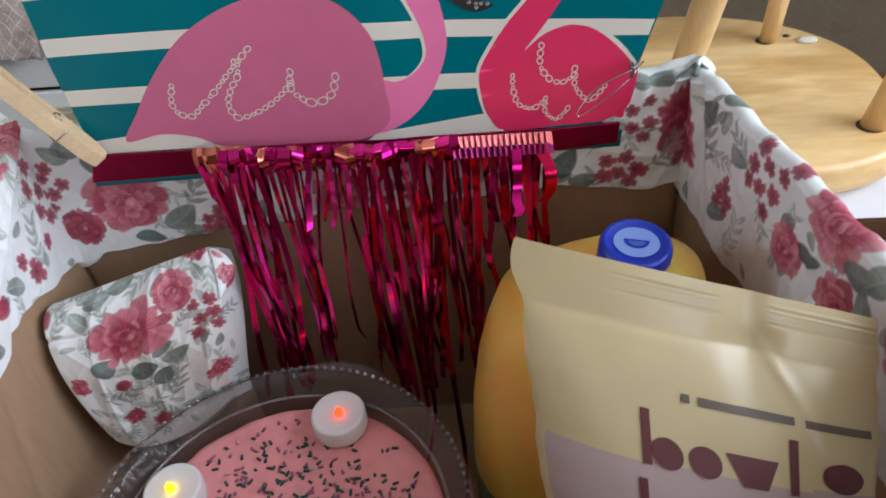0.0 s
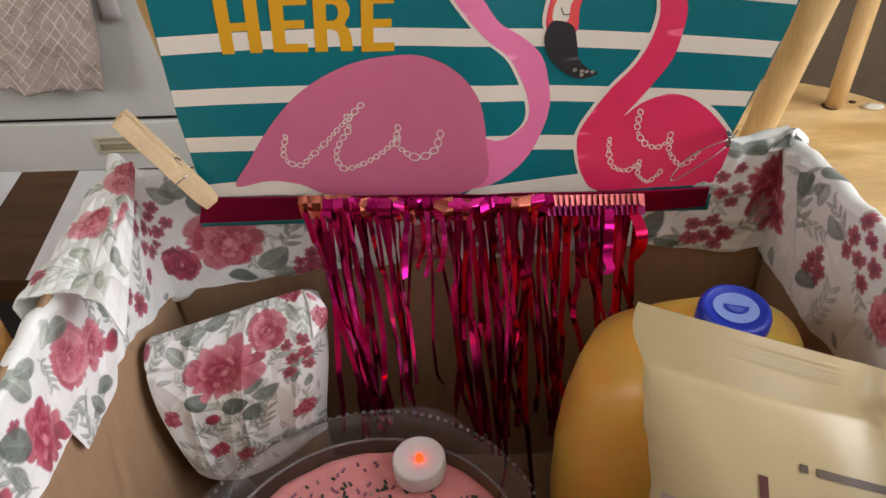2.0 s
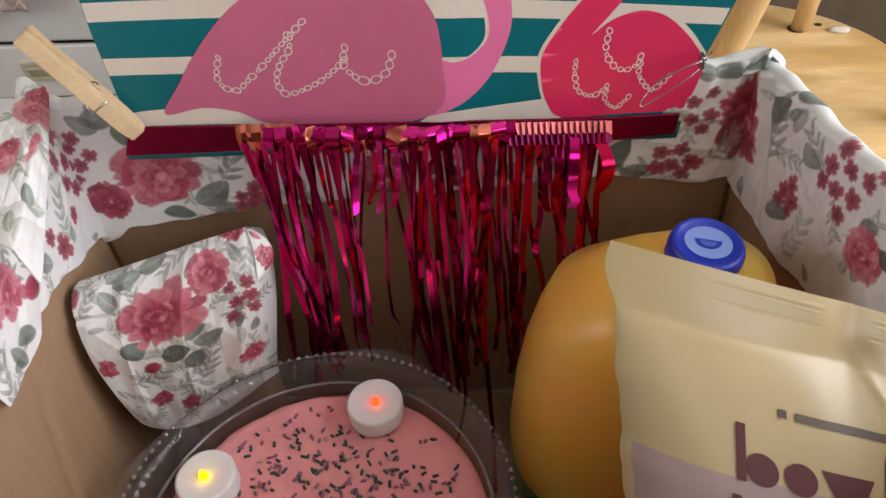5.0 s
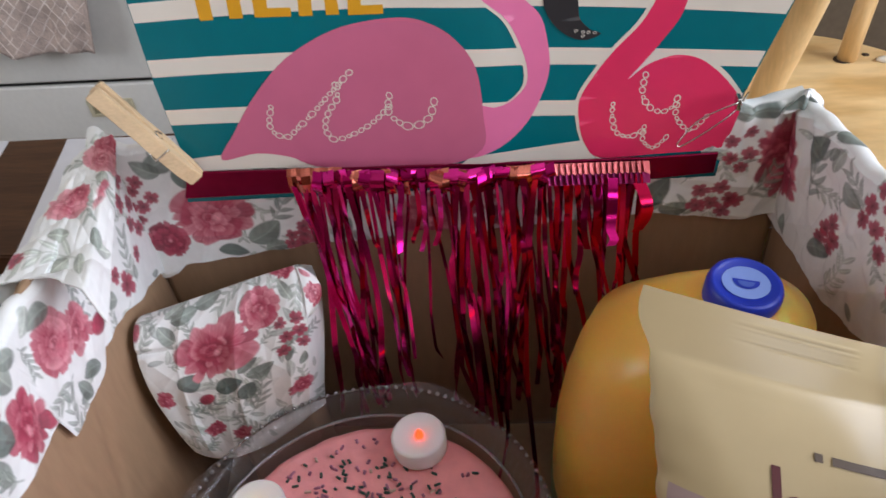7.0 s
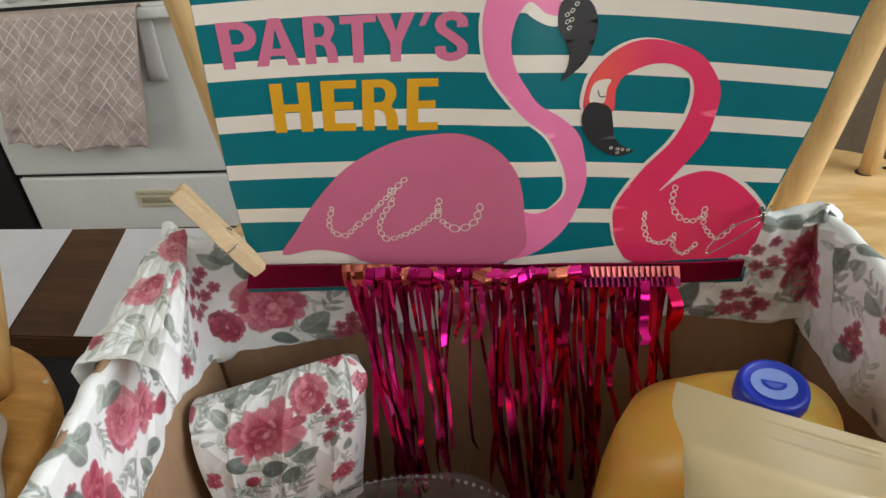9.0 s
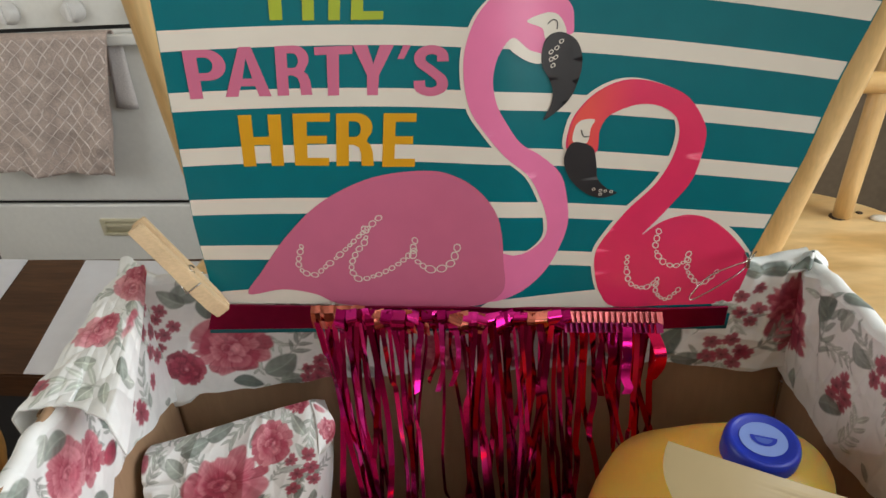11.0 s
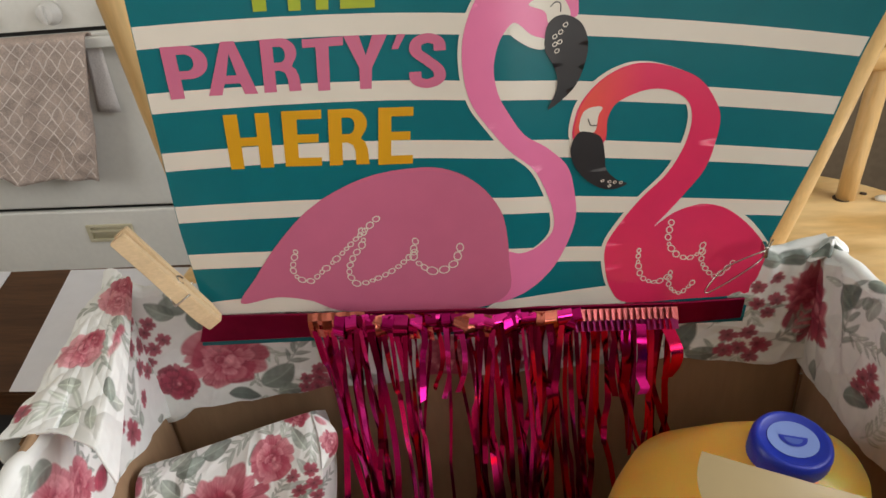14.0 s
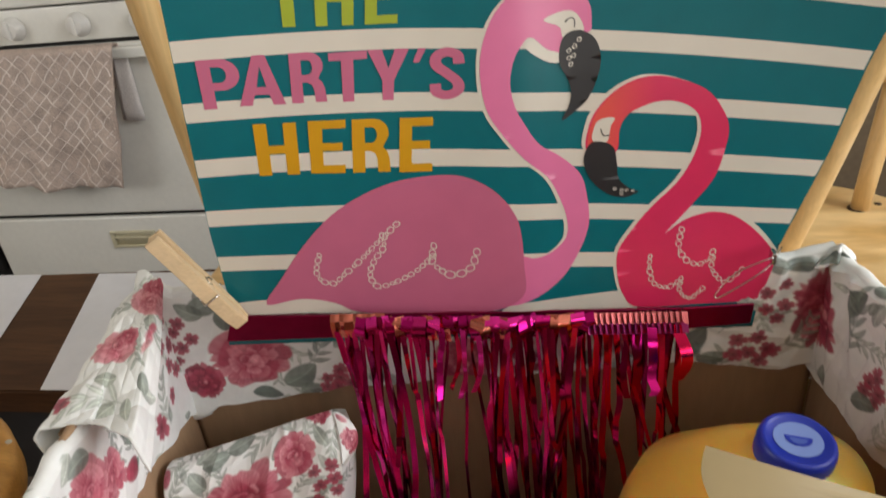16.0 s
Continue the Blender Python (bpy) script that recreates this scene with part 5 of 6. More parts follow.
LETTERS = {
    "H": [[(0, 0), (0.31, 0), (0.31, 0.42), (0.69, 0.42), (0.69, 0), (1, 0), (1, 1), (0.69, 1), (0.69, 0.58), (0.31, 0.58), (0.31, 1), (0, 1)]],
    "E": [[(0, 0), (1, 0), (1, 0.155), (0.37, 0.155), (0.37, 0.43), (0.92, 0.43), (0.92, 0.58), (0.37, 0.58), (0.37, 0.845), (1, 0.845), (1, 1), (0, 1)]],
    "T": [[(0.32, 0), (0.64, 0), (0.64, 0.84), (1, 0.84), (1, 1), (0, 1), (0, 0.84), (0.32, 0.84)]],
    "Y": [[(0.35, 0), (0.67, 0), (0.67, 0.40), (1, 1), (0.66, 1), (0.51, 0.63), (0.35, 1), (0, 1), (0.35, 0.40)]],
    "A": [[(0, 0), (0.27, 0), (0.335, 0.215), (0.665, 0.215), (0.73, 0), (1, 0), (0.66, 1), (0.32, 1)], [(0.385, 0.37), (0.495, 0.78), (0.615, 0.37)]],
    "P": [[(0, 0), (0.32, 0), (0.32, 0.375)] + arc(0.55, 0.6875, 0.45, 0.3125, -90, 90, 14) + [(0, 1)], [(0.32, 0.53), (0.32, 0.845)] + arc(0.50, 0.6875, 0.18, 0.1575, 90, -90, 10)],
    "R": [[(0, 0), (0.33, 0), (0.33, 0.41), (0.46, 0.41), (0.60, 0.36), (0.655, 0.25), (0.67, 0), (1, 0), (0.965, 0.28), (0.90, 0.41), (0.80, 0.475)] + arc(0.55, 0.735, 0.41, 0.265, -40, 90, 12) + [(0, 1)], [(0.33, 0.56), (0.33, 0.85)] + arc(0.50, 0.705, 0.15, 0.145, 90, -90, 10)],
    "'": [[(0.0, 0), (0.42, 0), (1, 0.98), (0.30, 1)]],
    "S": [thick([(0.835, 0.69), (0.79, 0.85), (0.50, 0.915), (0.21, 0.84), (0.19, 0.67), (0.50, 0.51), (0.80, 0.34), (0.80, 0.17), (0.50, 0.085), (0.21, 0.15), (0.165, 0.31)], 0.165, 0.085)],
}


def lettering(word, places, mat, layer):
    """A printed word; places: the letters' corners (bottom left, bottom right, top right, top left) on the bag, in millimetres."""
    out = bmesh.new()
    for sign, corners in zip(word, places):
        bl, br, tr, tl = [np.array(c, float) for c in corners]
        loops = LETTERS[sign]
        bm = bmesh.new()
        flat = [bm.verts.new((float(x), float(y), 0)) for loop in loops for x, y in loop]
        for tri in geometry.tessellate_polygon([[Vector((float(x), float(y), 0)) for x, y in loop] for loop in loops]):
            bm.faces.new([flat[k] for k in tri])
        made = {}
        for v in bm.verts:
            p = (bl * (1 - v.co.x) + br * v.co.x) * (1 - v.co.y) + (tl * (1 - v.co.x) + tr * v.co.x) * v.co.y
            made[v] = out.verts.new(on_bag(p[0], p[1], 0.0003 + 0.00008 * layer))
        for f in bm.faces:
            out.faces.new([made[v] for v in f.verts])
        bm.free()
    return part("lettering", out, mat, bag, "printed word " + word, smooth=False)


lettering("PARTY'S", (
    ((-164.9, 174.9), (-144.1, 173.4), (-142.2, 200.4), (-162.3, 202.0)), ((-146.7, 174.1), (-122.8, 171.9), (-122.0, 199.6), (-140.4, 201.2)),
    ((-119.6, 171.8), (-101.0, 170.5), (-98.5, 198.2), (-116.2, 199.2)), ((-98.8, 169.7), (-79.8, 168.3), (-75.8, 195.8), (-96.1, 196.7)),
    ((-77.9, 168.0), (-59.3, 166.7), (-53.7, 194.4), (-75.7, 196.0)), ((-52.6, 186.6), (-44.7, 186.1), (-44.6, 193.7), (-50.5, 194.1)),
    ((-45.9, 165.1), (-26.6, 163.7), (-24.1, 192.3), (-42.7, 193.6))), M["pink"], 3)
lettering("HERE", (
    ((-146.6, 131.2), (-124.0, 129.3), (-120.2, 160.9), (-143.1, 162.9)), ((-117.8, 128.8), (-98.5, 126.7), (-93.2, 159.0), (-113.8, 160.7)),
    ((-94.3, 126.2), (-72.6, 124.4), (-68.8, 156.9), (-89.9, 158.5)), ((-67.9, 123.4), (-48.8, 122.1), (-44.8, 154.9), (-63.4, 156.3))), M["gold"], 3)
lettering("THE", (
    ((-122.4, 213.4), (-102.4, 211.9), (-99.1, 239.7), (-119.3, 241.6)), ((-99.6, 211.3), (-80.6, 209.7), (-76.2, 238.0), (-96.0, 239.7)),
    ((-74.9, 209.3), (-58.1, 208.2), (-54.3, 236.3), (-70.6, 237.4))), M["lime"], 3)

# folded foil base of the bag
for pts, nm in (([(-189, 33), (-198, 12), (-126, 9), (-122, 27)], "foil_base"), ([(-122, 27), (-126, 9), (103, -5), (102, 12)], "foil_base"), ([(102, 12), (103, -5), (147, -4), (148, 11)], "foil_base")):
    bm = bmesh.new()
    rows = []
    for off in (0.0012, 0.0030):
        rows.append([on_bag(x, z, off) for x, z in pts])
    rings(bm, rows)
    bmesh.ops.bevel(bm, geom=list(bm.edges), offset=0.0004, segments=1, affect="EDGES")
    part(nm, bm, M["foil_dark"], bag, "folded dark magenta foil base", smooth=False)
bm = bmesh.new()
rings(bm, [[on_bag(x, z, off) for x, z in ((-197, 12.5), (-198, 8.0), (149, -8), (150, 4))] for off in (0.0, 0.0010)])
part("base_edge", bm, M["teal"], bag, "teal edge below the foil")


# ---- metallic fringe ----
def fringe():
    fr = thing("foil_fringe", (0, 0.44, 0.92), "magenta foil fringe hanging inside the box", "foil fringe")
    g = random.Random(77)
    o = Vector((0, 0.44, 0.92))
    root = lambda s, drop, off: on_bag(-122 + 224 * s, 32.5 - 15 * s - drop, off) + Vector((0, 0.456, 0.9)) - o

    def strand(s, length, w, drift, fold=0.0, mat="foil", off=0.012):
        """A ribbon that turns slowly about itself as it hangs; fold: where it is bent aside."""
        top = root(s, 8, off + 0.004 * g.random())
        m, ph, bow = 34, g.uniform(0, 6.28), g.gauss(0, 0.0035)
        stops = [0.0] + sorted(g.uniform(0.06, 0.95) for _ in range(int(2 + length * 16))) + [1.0]
        angs = [g.gauss(0, 0.30)] + [g.gauss(0, 0.65) for _ in stops[1:]]
        sway = [0.0] + [g.gauss(0, 0.0011) for _ in stops[1:]]
        kink, hard = g.uniform(0.25, 0.8), g.gauss(0, 0.10)
        rows, x = [], top.x
        for k in range(m + 1):
            t = k / m
            ang = float(np.interp(t, stops, angs)) if w < 0.0029 else 0.12 + 0.10 * t
            x = top.x + drift * t + bow * math.sin(math.pi * t) + hard * max(0, t - kink) * length + float(np.interp(t, stops, sway))
            y = top.y - 0.020 * t + 0.010 * t * math.sin(ph) + 0.003 * math.sin(5 * t + ph) - fold * t
            off_ = Vector((math.cos(ang), math.sin(ang), 0.10 * math.sin(ang + ph))) * w
            p = Vector((x, y, top.z - length * t))
            rows.append([p - off_, p + off_])
        bm = bmesh.new()
        rings(bm, rows, False, False)
        part("strand", bm, M[mat], fr)

    # bunches: where they start and end along the header, how far they gather, how long they hang, how many
    for s0, s1, meet, tight, long_, n in ((0.0, 0.13, 0.115, 0.70, 0.205, 9), (0.10, 0.20, 0.170, 0.70, 0.195, 8), (0.19, 0.30, 0.265, 0.72, 0.185, 7), (0.30, 0.43, 0.36, 0.10, 0.045, 4), (0.43, 0.54, 0.475, 0.62, 0.205, 11), (0.53, 0.67, 0.590, 0.50, 0.205, 12), (0.66, 0.80, 0.735, 0.40, 0.195, 11), (0.80, 1.0, 0.88, 0.12, 0.110, 13)):
        for i in range(n):
            s = s0 + (s1 - s0) * (i + g.uniform(0.2, 0.8)) / n
            length = long_ * g.uniform(0.80, 1.06)
            if g.random() < 0.12:
                length *= 0.5
            strand(s, length, g.uniform(0.0012, 0.0023), (meet - s) * 0.224 * tight + g.gauss(0, 0.004), 0, g.choices(("foil", "foil_red", "foil_deep"), (7, 2, 3))[0])
    for s, length, w, mat in ((0.865, 0.050, 0.0030, "foil_deep"), (0.905, 0.034, 0.0030, "foil_deep"), (0.968, 0.036, 0.0038, "foil_red")):
        strand(s, length, w, g.gauss(0, 0.001), 0, mat, 0.0155)
    # a few loose threads crossing the gap
    for s, drift in ((0.33, -0.018), (0.40, 0.008), (0.38, -0.010)):
        strand(s, 0.16, 0.0011, drift, 0.004, "foil_deep", 0.008)
    # folded header: a copper band at its start, loose bent tabs, then a row of pressed pleats
    bm = bmesh.new()
    rows = []
    for drop, out in ((0, 0.0108), (4, 0.0140), (10, 0.0150), (17, 0.0138)):
        rows.append([root(0.155 * q / 12, drop - 1, out + 0.0006 * math.sin(q * 2.3)) for q in range(13)])
    rings(bm, rows, False, False)
    part("header_band", bm, M["foil_copper"], fr, "rose copper foil header", smooth=False)
    for lo, hi, n in ((0.09, 0.34, 17), (0.42, 0.74, 24), (0.34, 0.42, 3)):
        for i in range(n):
            s = lo + (hi - lo) * (i + g.random()) / n
            w, h, tilt = g.uniform(0.0026, 0.0050), g.uniform(0.009, 0.021), g.gauss(0, 0.7)
            lift, roll = g.uniform(0.2, 1.3), g.gauss(0, 0.35)
            rows = []
            for k in range(7):
                t = k / 6
                c = root(s, -0.8 + h * 1000 * t, 0.0150 + 0.006 * lift * math.sin(math.pi * min(1, t * 1.2)))
                c.x += 0.004 * tilt * t
                rows.append([c + Vector((-w, w * math.sin(roll), 0)), c + Vector((w, -w * math.sin(roll), 0.0012 * tilt))])
            bm = bmesh.new()
            rings(bm, rows, False, False)
            part("tab", bm, M[g.choices(("foil_copper", "foil", "foil_deep"), (4, 4, 3))[0]], fr)
    for i in range(17):
        s = 0.735 + 0.26 * i / 16
        for w, z0, z1, mat, dy, lean in ((0.0030, -1.0, 6.0, "foil_rose", 0.0, 0.0009), (0.0036, 5.4, 12.0, "foil_pink", 0.0014, 0.0026)):
            a, b = root(s, z0, 0.0150 + dy), root(s, z1, 0.0178 + dy)
            bm = bmesh.new()
            rings(bm, [[a + Vector((-w * 0.6, -lean, 0)), a + Vector((w * 0.75, lean, -0.0012))], [b + Vector((-w * 0.35, -lean * 1.3, 0.0010)), b + Vector((w * 1.05, lean * 0.6, -0.0022))]], False, False)
            part("pleat", bm, M[mat], fr, smooth=False)
    # stray strands that reach forward beside the cake
    for pts, w in ((((0.006, 0.445, 0.80), (0.004, 0.425, 0.74), (0.008, 0.41, 0.70), (0.004, 0.40, 0.672), (-0.002, 0.392, 0.648)), 0.0018), (((0.026, 0.445, 0.85), (0.024, 0.42, 0.76), (0.027, 0.405, 0.70), (0.030, 0.39, 0.66), (0.031, 0.365, 0.628)), 0.0021)):
        bm = bmesh.new()
        rings(bm, [[Vector(p) + Vector((-0.8 * w, -0.55 * w, 0)) - o, Vector(p) + Vector((0.8 * w, 0.55 * w, 0)) - o] for p in smooth_loop([np.array(q) for q in pts], 6, False)], False, False)
        part("strand", bm, M["foil"], fr)


fringe()


# ---- clothes peg and wire clip ----
def clothes_peg():
    tip, top = Vector((-0.176, 0.418, 0.936)), Vector((-0.2145, 0.412, 1.002))
    d = (tip - top).normalized()
    side = Vector((-0.05, 0.72, -0.43))
    side = (side - d * side.dot(d)).normalized()
    third = d.cross(side)
    c = thing("clothes_peg", (top + tip) / 2, "pale wooden clothes peg gripping the gift bag", "clothes peg")
    frame_ = Matrix((third, side, d)).transposed().to_4x4()
    half = (tip - top).length / 2
    for s in (-1, 1):
        bm = bmesh.new()
        rows = []
        for z, inner, outer in ((-half, 0.0032, 0.0078), (-half * 0.5, 0.0020, 0.0076), (-0.002, 0.0008, 0.0076), (0.004, 0.0012, 0.0084), (half * 0.75, 0.0006, 0.0076), (half, 0.0006, 0.0040)):
            rows.append([(-0.0048, s * inner, z), (0.0048, s * inner, z), (0.0048, s * outer, z), (-0.0048, s * outer, z)])
        rings(bm, rows)
        bmesh.ops.bevel(bm, geom=list(bm.edges), offset=0.0006, segments=2, affect="EDGES")
        bm.transform(frame_)
        part("jaw", bm, M["peg"], c, smooth=False)
    bm = bmesh.new()
    tube(bm, [(-0.0054 + 0.0108 * i / 40, 0.0030 * math.cos(i * 0.95), 0.004 + 0.0030 * math.sin(i * 0.95)) for i in range(41)], 0.0006, 6)
    for s in (-1, 1):
        tube(bm, [(-0.0054, s * 0.003, 0.004), (-0.0056, s * 0.0088, 0.012), (0.0054, s * 0.0088, 0.012)], 0.0006, 6)
    bm.transform(frame_)
    part("spring", bm, M["wire"], c, "steel spring")


clothes_peg()


def wire_clip():
    c = thing("wire_clip", (0.155, 0.47, 0.95), "thin steel wire clip on the bag corner", "clip")
    o = Vector((0.155, 0.47, 0.95))
    P = [(0.157, 0.4705, 0.9555), (0.151, 0.4575, 0.9545), (0.143, 0.456, 0.9515), (0.132, 0.456, 0.9455), (0.1255, 0.456, 0.939), (0.1195, 0.456, 0.929), (0.1195, 0.456, 0.9262), (0.1225, 0.456, 0.9268), (0.135, 0.456, 0.936), (0.149, 0.4575, 0.9478), (0.160, 0.4735, 0.9515)]
    part("bent_wire", tube(bmesh.new(), [Vector(tuple(p)) - o for p in smooth_loop([np.array(q) for q in P], 5, False)], 0.00055, 8), M["wire"], c)
    bm = solid((0.1500, 0.4565, 0.9490), (0.1525, 0.4640, 0.9565), 0.0006)
    bm.transform(Matrix.Translation(-o))
    part("jaw", bm, M["wire"], c)


wire_clip()


# ---- juice jug ----
def juice_jug():
    cx, cy = 0.122, 0.366
    j = thing("juice_jug", (cx, cy, Z0 + 0.004), "plastic jug of orange juice with a blue cap", "jug")
    z0 = Z0 + 0.004
    prof = [(0.056, 0.0), (0.071, 0.004), (0.078, 0.016), (0.080, 0.06), (0.0795, 0.10), (0.0765, 0.145), (0.0715, 0.178), (0.065, 0.205), (0.0575, 0.228), (0.0475, 0.247), (0.037, 0.260), (0.0265, 0.2665), (0.0185, 0.269), (0.0165, 0.273), (0.0165, 0.278)]
    bm = lathe(bmesh.new(), prof, 72, squash=2.35, sy=0.92)
    for v in bm.verts:
        t = min(max((v.co.z - 0.225) / 0.036, 0), 1)
        v.co.x += 0.021 * t * t * (3 - 2 * t)
        v.co.y -= 0.009 * t * t * (3 - 2 * t)
    part("bottle", bm, M["juice"], j)
    bm = bmesh.new()
    rows = []
    for r, z in ((0.0795, 0.035), (0.0808, 0.036), (0.0806, 0.094), (0.0795, 0.095)):
        row = []
        for i in range(26):
            a = radians(150) + radians(120) * i / 25
            c_, s_ = math.cos(a), math.sin(a)
            k = (abs(c_) ** 2.35 + abs(s_) ** 2.35) ** (-1 / 2.35) * r
            row.append((k * c_, 0.92 * k * s_, z))
        rows.append(row)
    rings(bm, rows, False, False)
    part("label", bm, M["label"], j, "green printed paper label")
    dx, dy = 0.143 - cx, 0.357 - cy
    tip = Matrix.Translation((dx, dy, 0.905 - z0)) @ Matrix.Rotation(radians(4), 4, "Y") @ Matrix.Rotation(radians(5), 4, "X")
    bm = bmesh.new()
    rows = []
    for r, z, rib in ((0.0180, -0.022, 0), (0.0192, -0.0215, 1), (0.0192, -0.004, 1), (0.0186, -0.0012, 0.3), (0.0170, 0.0, 0), (0.0158, -0.0004, 0), (0.0150, -0.0010, 0), (0.003, -0.0010, 0)):
        rows.append([((r + 0.00035 * rib * (i % 2)) * math.cos(2 * math.pi * i / 120), (r + 0.00035 * rib * (i % 2)) * math.sin(2 * math.pi * i / 120), z) for i in range(120)])
    rings(bm, rows)
    bm.transform(tip)
    cap = part("cap", bm, M["cap"], j, "ribbed blue screw cap")
    bm = bmesh.new()
    rings(bm, [[(r * math.cos(2 * math.pi * i / 48), 0.94 * r * math.sin(2 * math.pi * i / 48), -0.0006) for i in range(48)] for r in (0.0122, 0.0004)], False)
    bm.transform(tip)
    part("cap_disc", bm, M["cap_print"], cap, "pale blue printed disc")
    bm = bmesh.new()
    bm.faces.new([bm.verts.new((x, y, -0.0003)) for x, y in [(-0.0068, 0.0016)] + arc(0, 0.0012, 0.0068, 0.0062, 180, 360, 18) + [(0.0068, 0.0016)]])
    bm.transform(tip @ Matrix.Rotation(radians(-8), 4, "Z"))
    part("cap_mark", bm, M["cap"], cap, "blue half-moon mark")
    bm = bmesh.new()
    bm.faces.new([bm.verts.new((x, y, -0.0001)) for x, y in [(-0.0044, 0.0002)] + arc(0, 0.0002, 0.0044, 0.0038, 180, 360, 14) + [(0.0044, 0.0002)]])
    bm.transform(tip @ Matrix.Rotation(radians(-8), 4, "Z"))
    part("cap_mark", bm, M["cap_mid"], cap, "mid blue centre of the mark")


juice_jug()


# ---- snack bag ----
def snack_bag():
    s = thing("snack_bag", (0.16, 0.22, 0.80), "cream foil snack bag with a crimped top seal", "snack bag")
    o = np.array((0.16, 0.22, 0.80))
    TL, TR = np.array((0.081, 0.289, 0.966)), np.array((0.224, 0.264, 0.935))
    BLb, BRb = np.array((0.088, 0.125, 0.715)), np.array((0.236, 0.116, 0.682))
    nrm = np.cross(TR - TL, BLb - TL)
    nrm /= np.linalg.norm(nrm)
    if nrm[1] > 0:
        nrm = -nrm

    def surf(a, b, side):
        """a across, b down from the top edge; side 1: front, -1: back."""
        p = [(TL[k] * (1 - a) + TR[k] * a) * (1 - b) + (BLb[k] * (1 - a) + BRb[k] * a) * b for k in range(3)]
        swell = np.clip((b - 0.085) / 0.30, 0, 1) ** 0.8 * np.clip(4 * a * (1 - a), 0, 1) ** 0.55
        puff = 0.025 * swell if side > 0 else -0.026 * swell
        edge_in = 0.005 * np.clip((b - 0.1) / 0.3, 0, 1)
        crimp = 0.00060 * np.sin((b - 0.014) * 898) * ((b > 0.014) & (b < 0.042)) * np.clip((a - 0.22) / 0.15, 0, 1) * np.clip((abs(a - 0.63) - 0.06) / 0.03, 0, 1)
        tuck = np.clip((b - 0.05) / 0.06, 0, 1) * np.exp(-(((b - 0.12) / 0.14) ** 2))
        folds = (0.0005 * np.sin(7 * a + 9 * b + 1) + 0.0003 * np.sin(19 * a - 14 * b)) * tuck
        folds = folds - 0.0010 * np.exp(-(((a - 0.17 - 0.9 * (b - 0.1)) / 0.09) ** 2)) * tuck
        # a small kink under the seal and the crease that runs down from it
        dent = np.exp(-(((b - 0.075) / 0.030) ** 2)) * np.exp(-(((a - 0.66) / 0.10) ** 2))
        folds = folds - 0.0020 * dent + 0.0010 * np.exp(-(((a - 0.70 - 1.3 * (b - 0.09)) / 0.022) ** 2)) * tuck + 0.0005 * np.sin(38 * a + 60 * b) * dent
        folds = folds - 0.0024 * np.exp(-(((a - 0.63) / 0.060) ** 2)) * np.clip(1 - b / 0.22, 0, 1)
        folds = folds - 0.010 * np.clip((a - 0.60) / 0.40, 0, 1) ** 1.5 * np.clip(1 - b / 0.35, 0, 1)
        wave = 0.003 * np.sin(a * 5.5 + 0.6) * (1 - b)
        shift = edge_in * (1 - 2 * a) + 0.0035 * np.exp(-(((b - 0.035) / 0.03) ** 2)) * (a - 1) * np.clip(1 - 3 * a, 0, 1) + (0.0006 * np.sin(b * 47) + 0.0004 * np.sin(b * 113 + 1)) * (2 * a - 1)
        w = puff + crimp * side + folds + wave + 0.0004 * side
        return [p[k] + nrm[k] * w + (TR - TL)[k] / 0.148 * shift - o[k] for k in range(3)]

    for side, name in ((1, "front_face"), (-1, "back_face")):
        u, v = np.meshgrid(np.linspace(0, 1, 110), np.linspace(0, 1, 200))
        v = v ** 1.25
        X, Y, Z = surf(u, v, side)
        me = bpy.data.meshes.new(name)
        idx = np.arange(110 * 200).reshape(200, 110)
        q = np.stack([idx[:-1, :-1], idx[:-1, 1:], idx[1:, 1:], idx[1:, :-1]], -1).reshape(-1, 4)
        me.from_pydata(np.stack([X, Y, Z], -1).reshape(-1, 3).tolist(), [], q.tolist())
        me.polygons.foreach_set("use_smooth", [True] * len(me.polygons))
        me.materials.append(M["bag"]), me.materials.append(M["bag_mauve"])
        if side > 0:
            mid_v, mid_u = (v[:-1, :-1] + v[1:, 1:]) / 2, (u[:-1, :-1] + u[1:, 1:]) / 2
            me.polygons.foreach_set("material_index", ((mid_v > 0.262 - 0.01 * mid_u) & (mid_u > 0.03)).astype(np.int32).ravel())
        ob = new(name, me)
        ob.parent = s
    # plain shapes in place of the maker's words
    def shape(name, outline, mat):
        bm = bmesh.new()
        c = np.mean(outline, axis=0)
        loops = [[tuple(c + (np.array(q) - c) * k) for q in outline] for k in (1.0, 0.66, 0.33)]
        rows = []
        for loop in loops:
            A_, B_ = np.array([q[0] for q in loop]), np.array([q[1] for q in loop])
            X, Y, Z = surf(A_, B_, 1)
            rows.append([(X[i] + nrm[0] * 0.0006, Y[i] + nrm[1] * 0.0006, Z[i] + nrm[2] * 0.0006) for i in range(len(loop))])
        vs = rings(bm, rows, False)
        bm.faces.new(vs[-1])
        part(name, bm, mat, s)

    def bar(a0, a1, b0, b1, mat, lean=0.0):
        n = 6
        low = [(a0 + (a1 - a0) * i / n, b1) for i in range(n + 1)]
        shape("printed_bar", [(x + lean, b0) for x, _ in low] + low[::-1], mat)

    for a0, a1 in ((0.430, 0.452), (0.476, 0.742), (0.772, 0.965)):
        bar(a0, a1, 0.160, 0.171, M["bag_grey"])
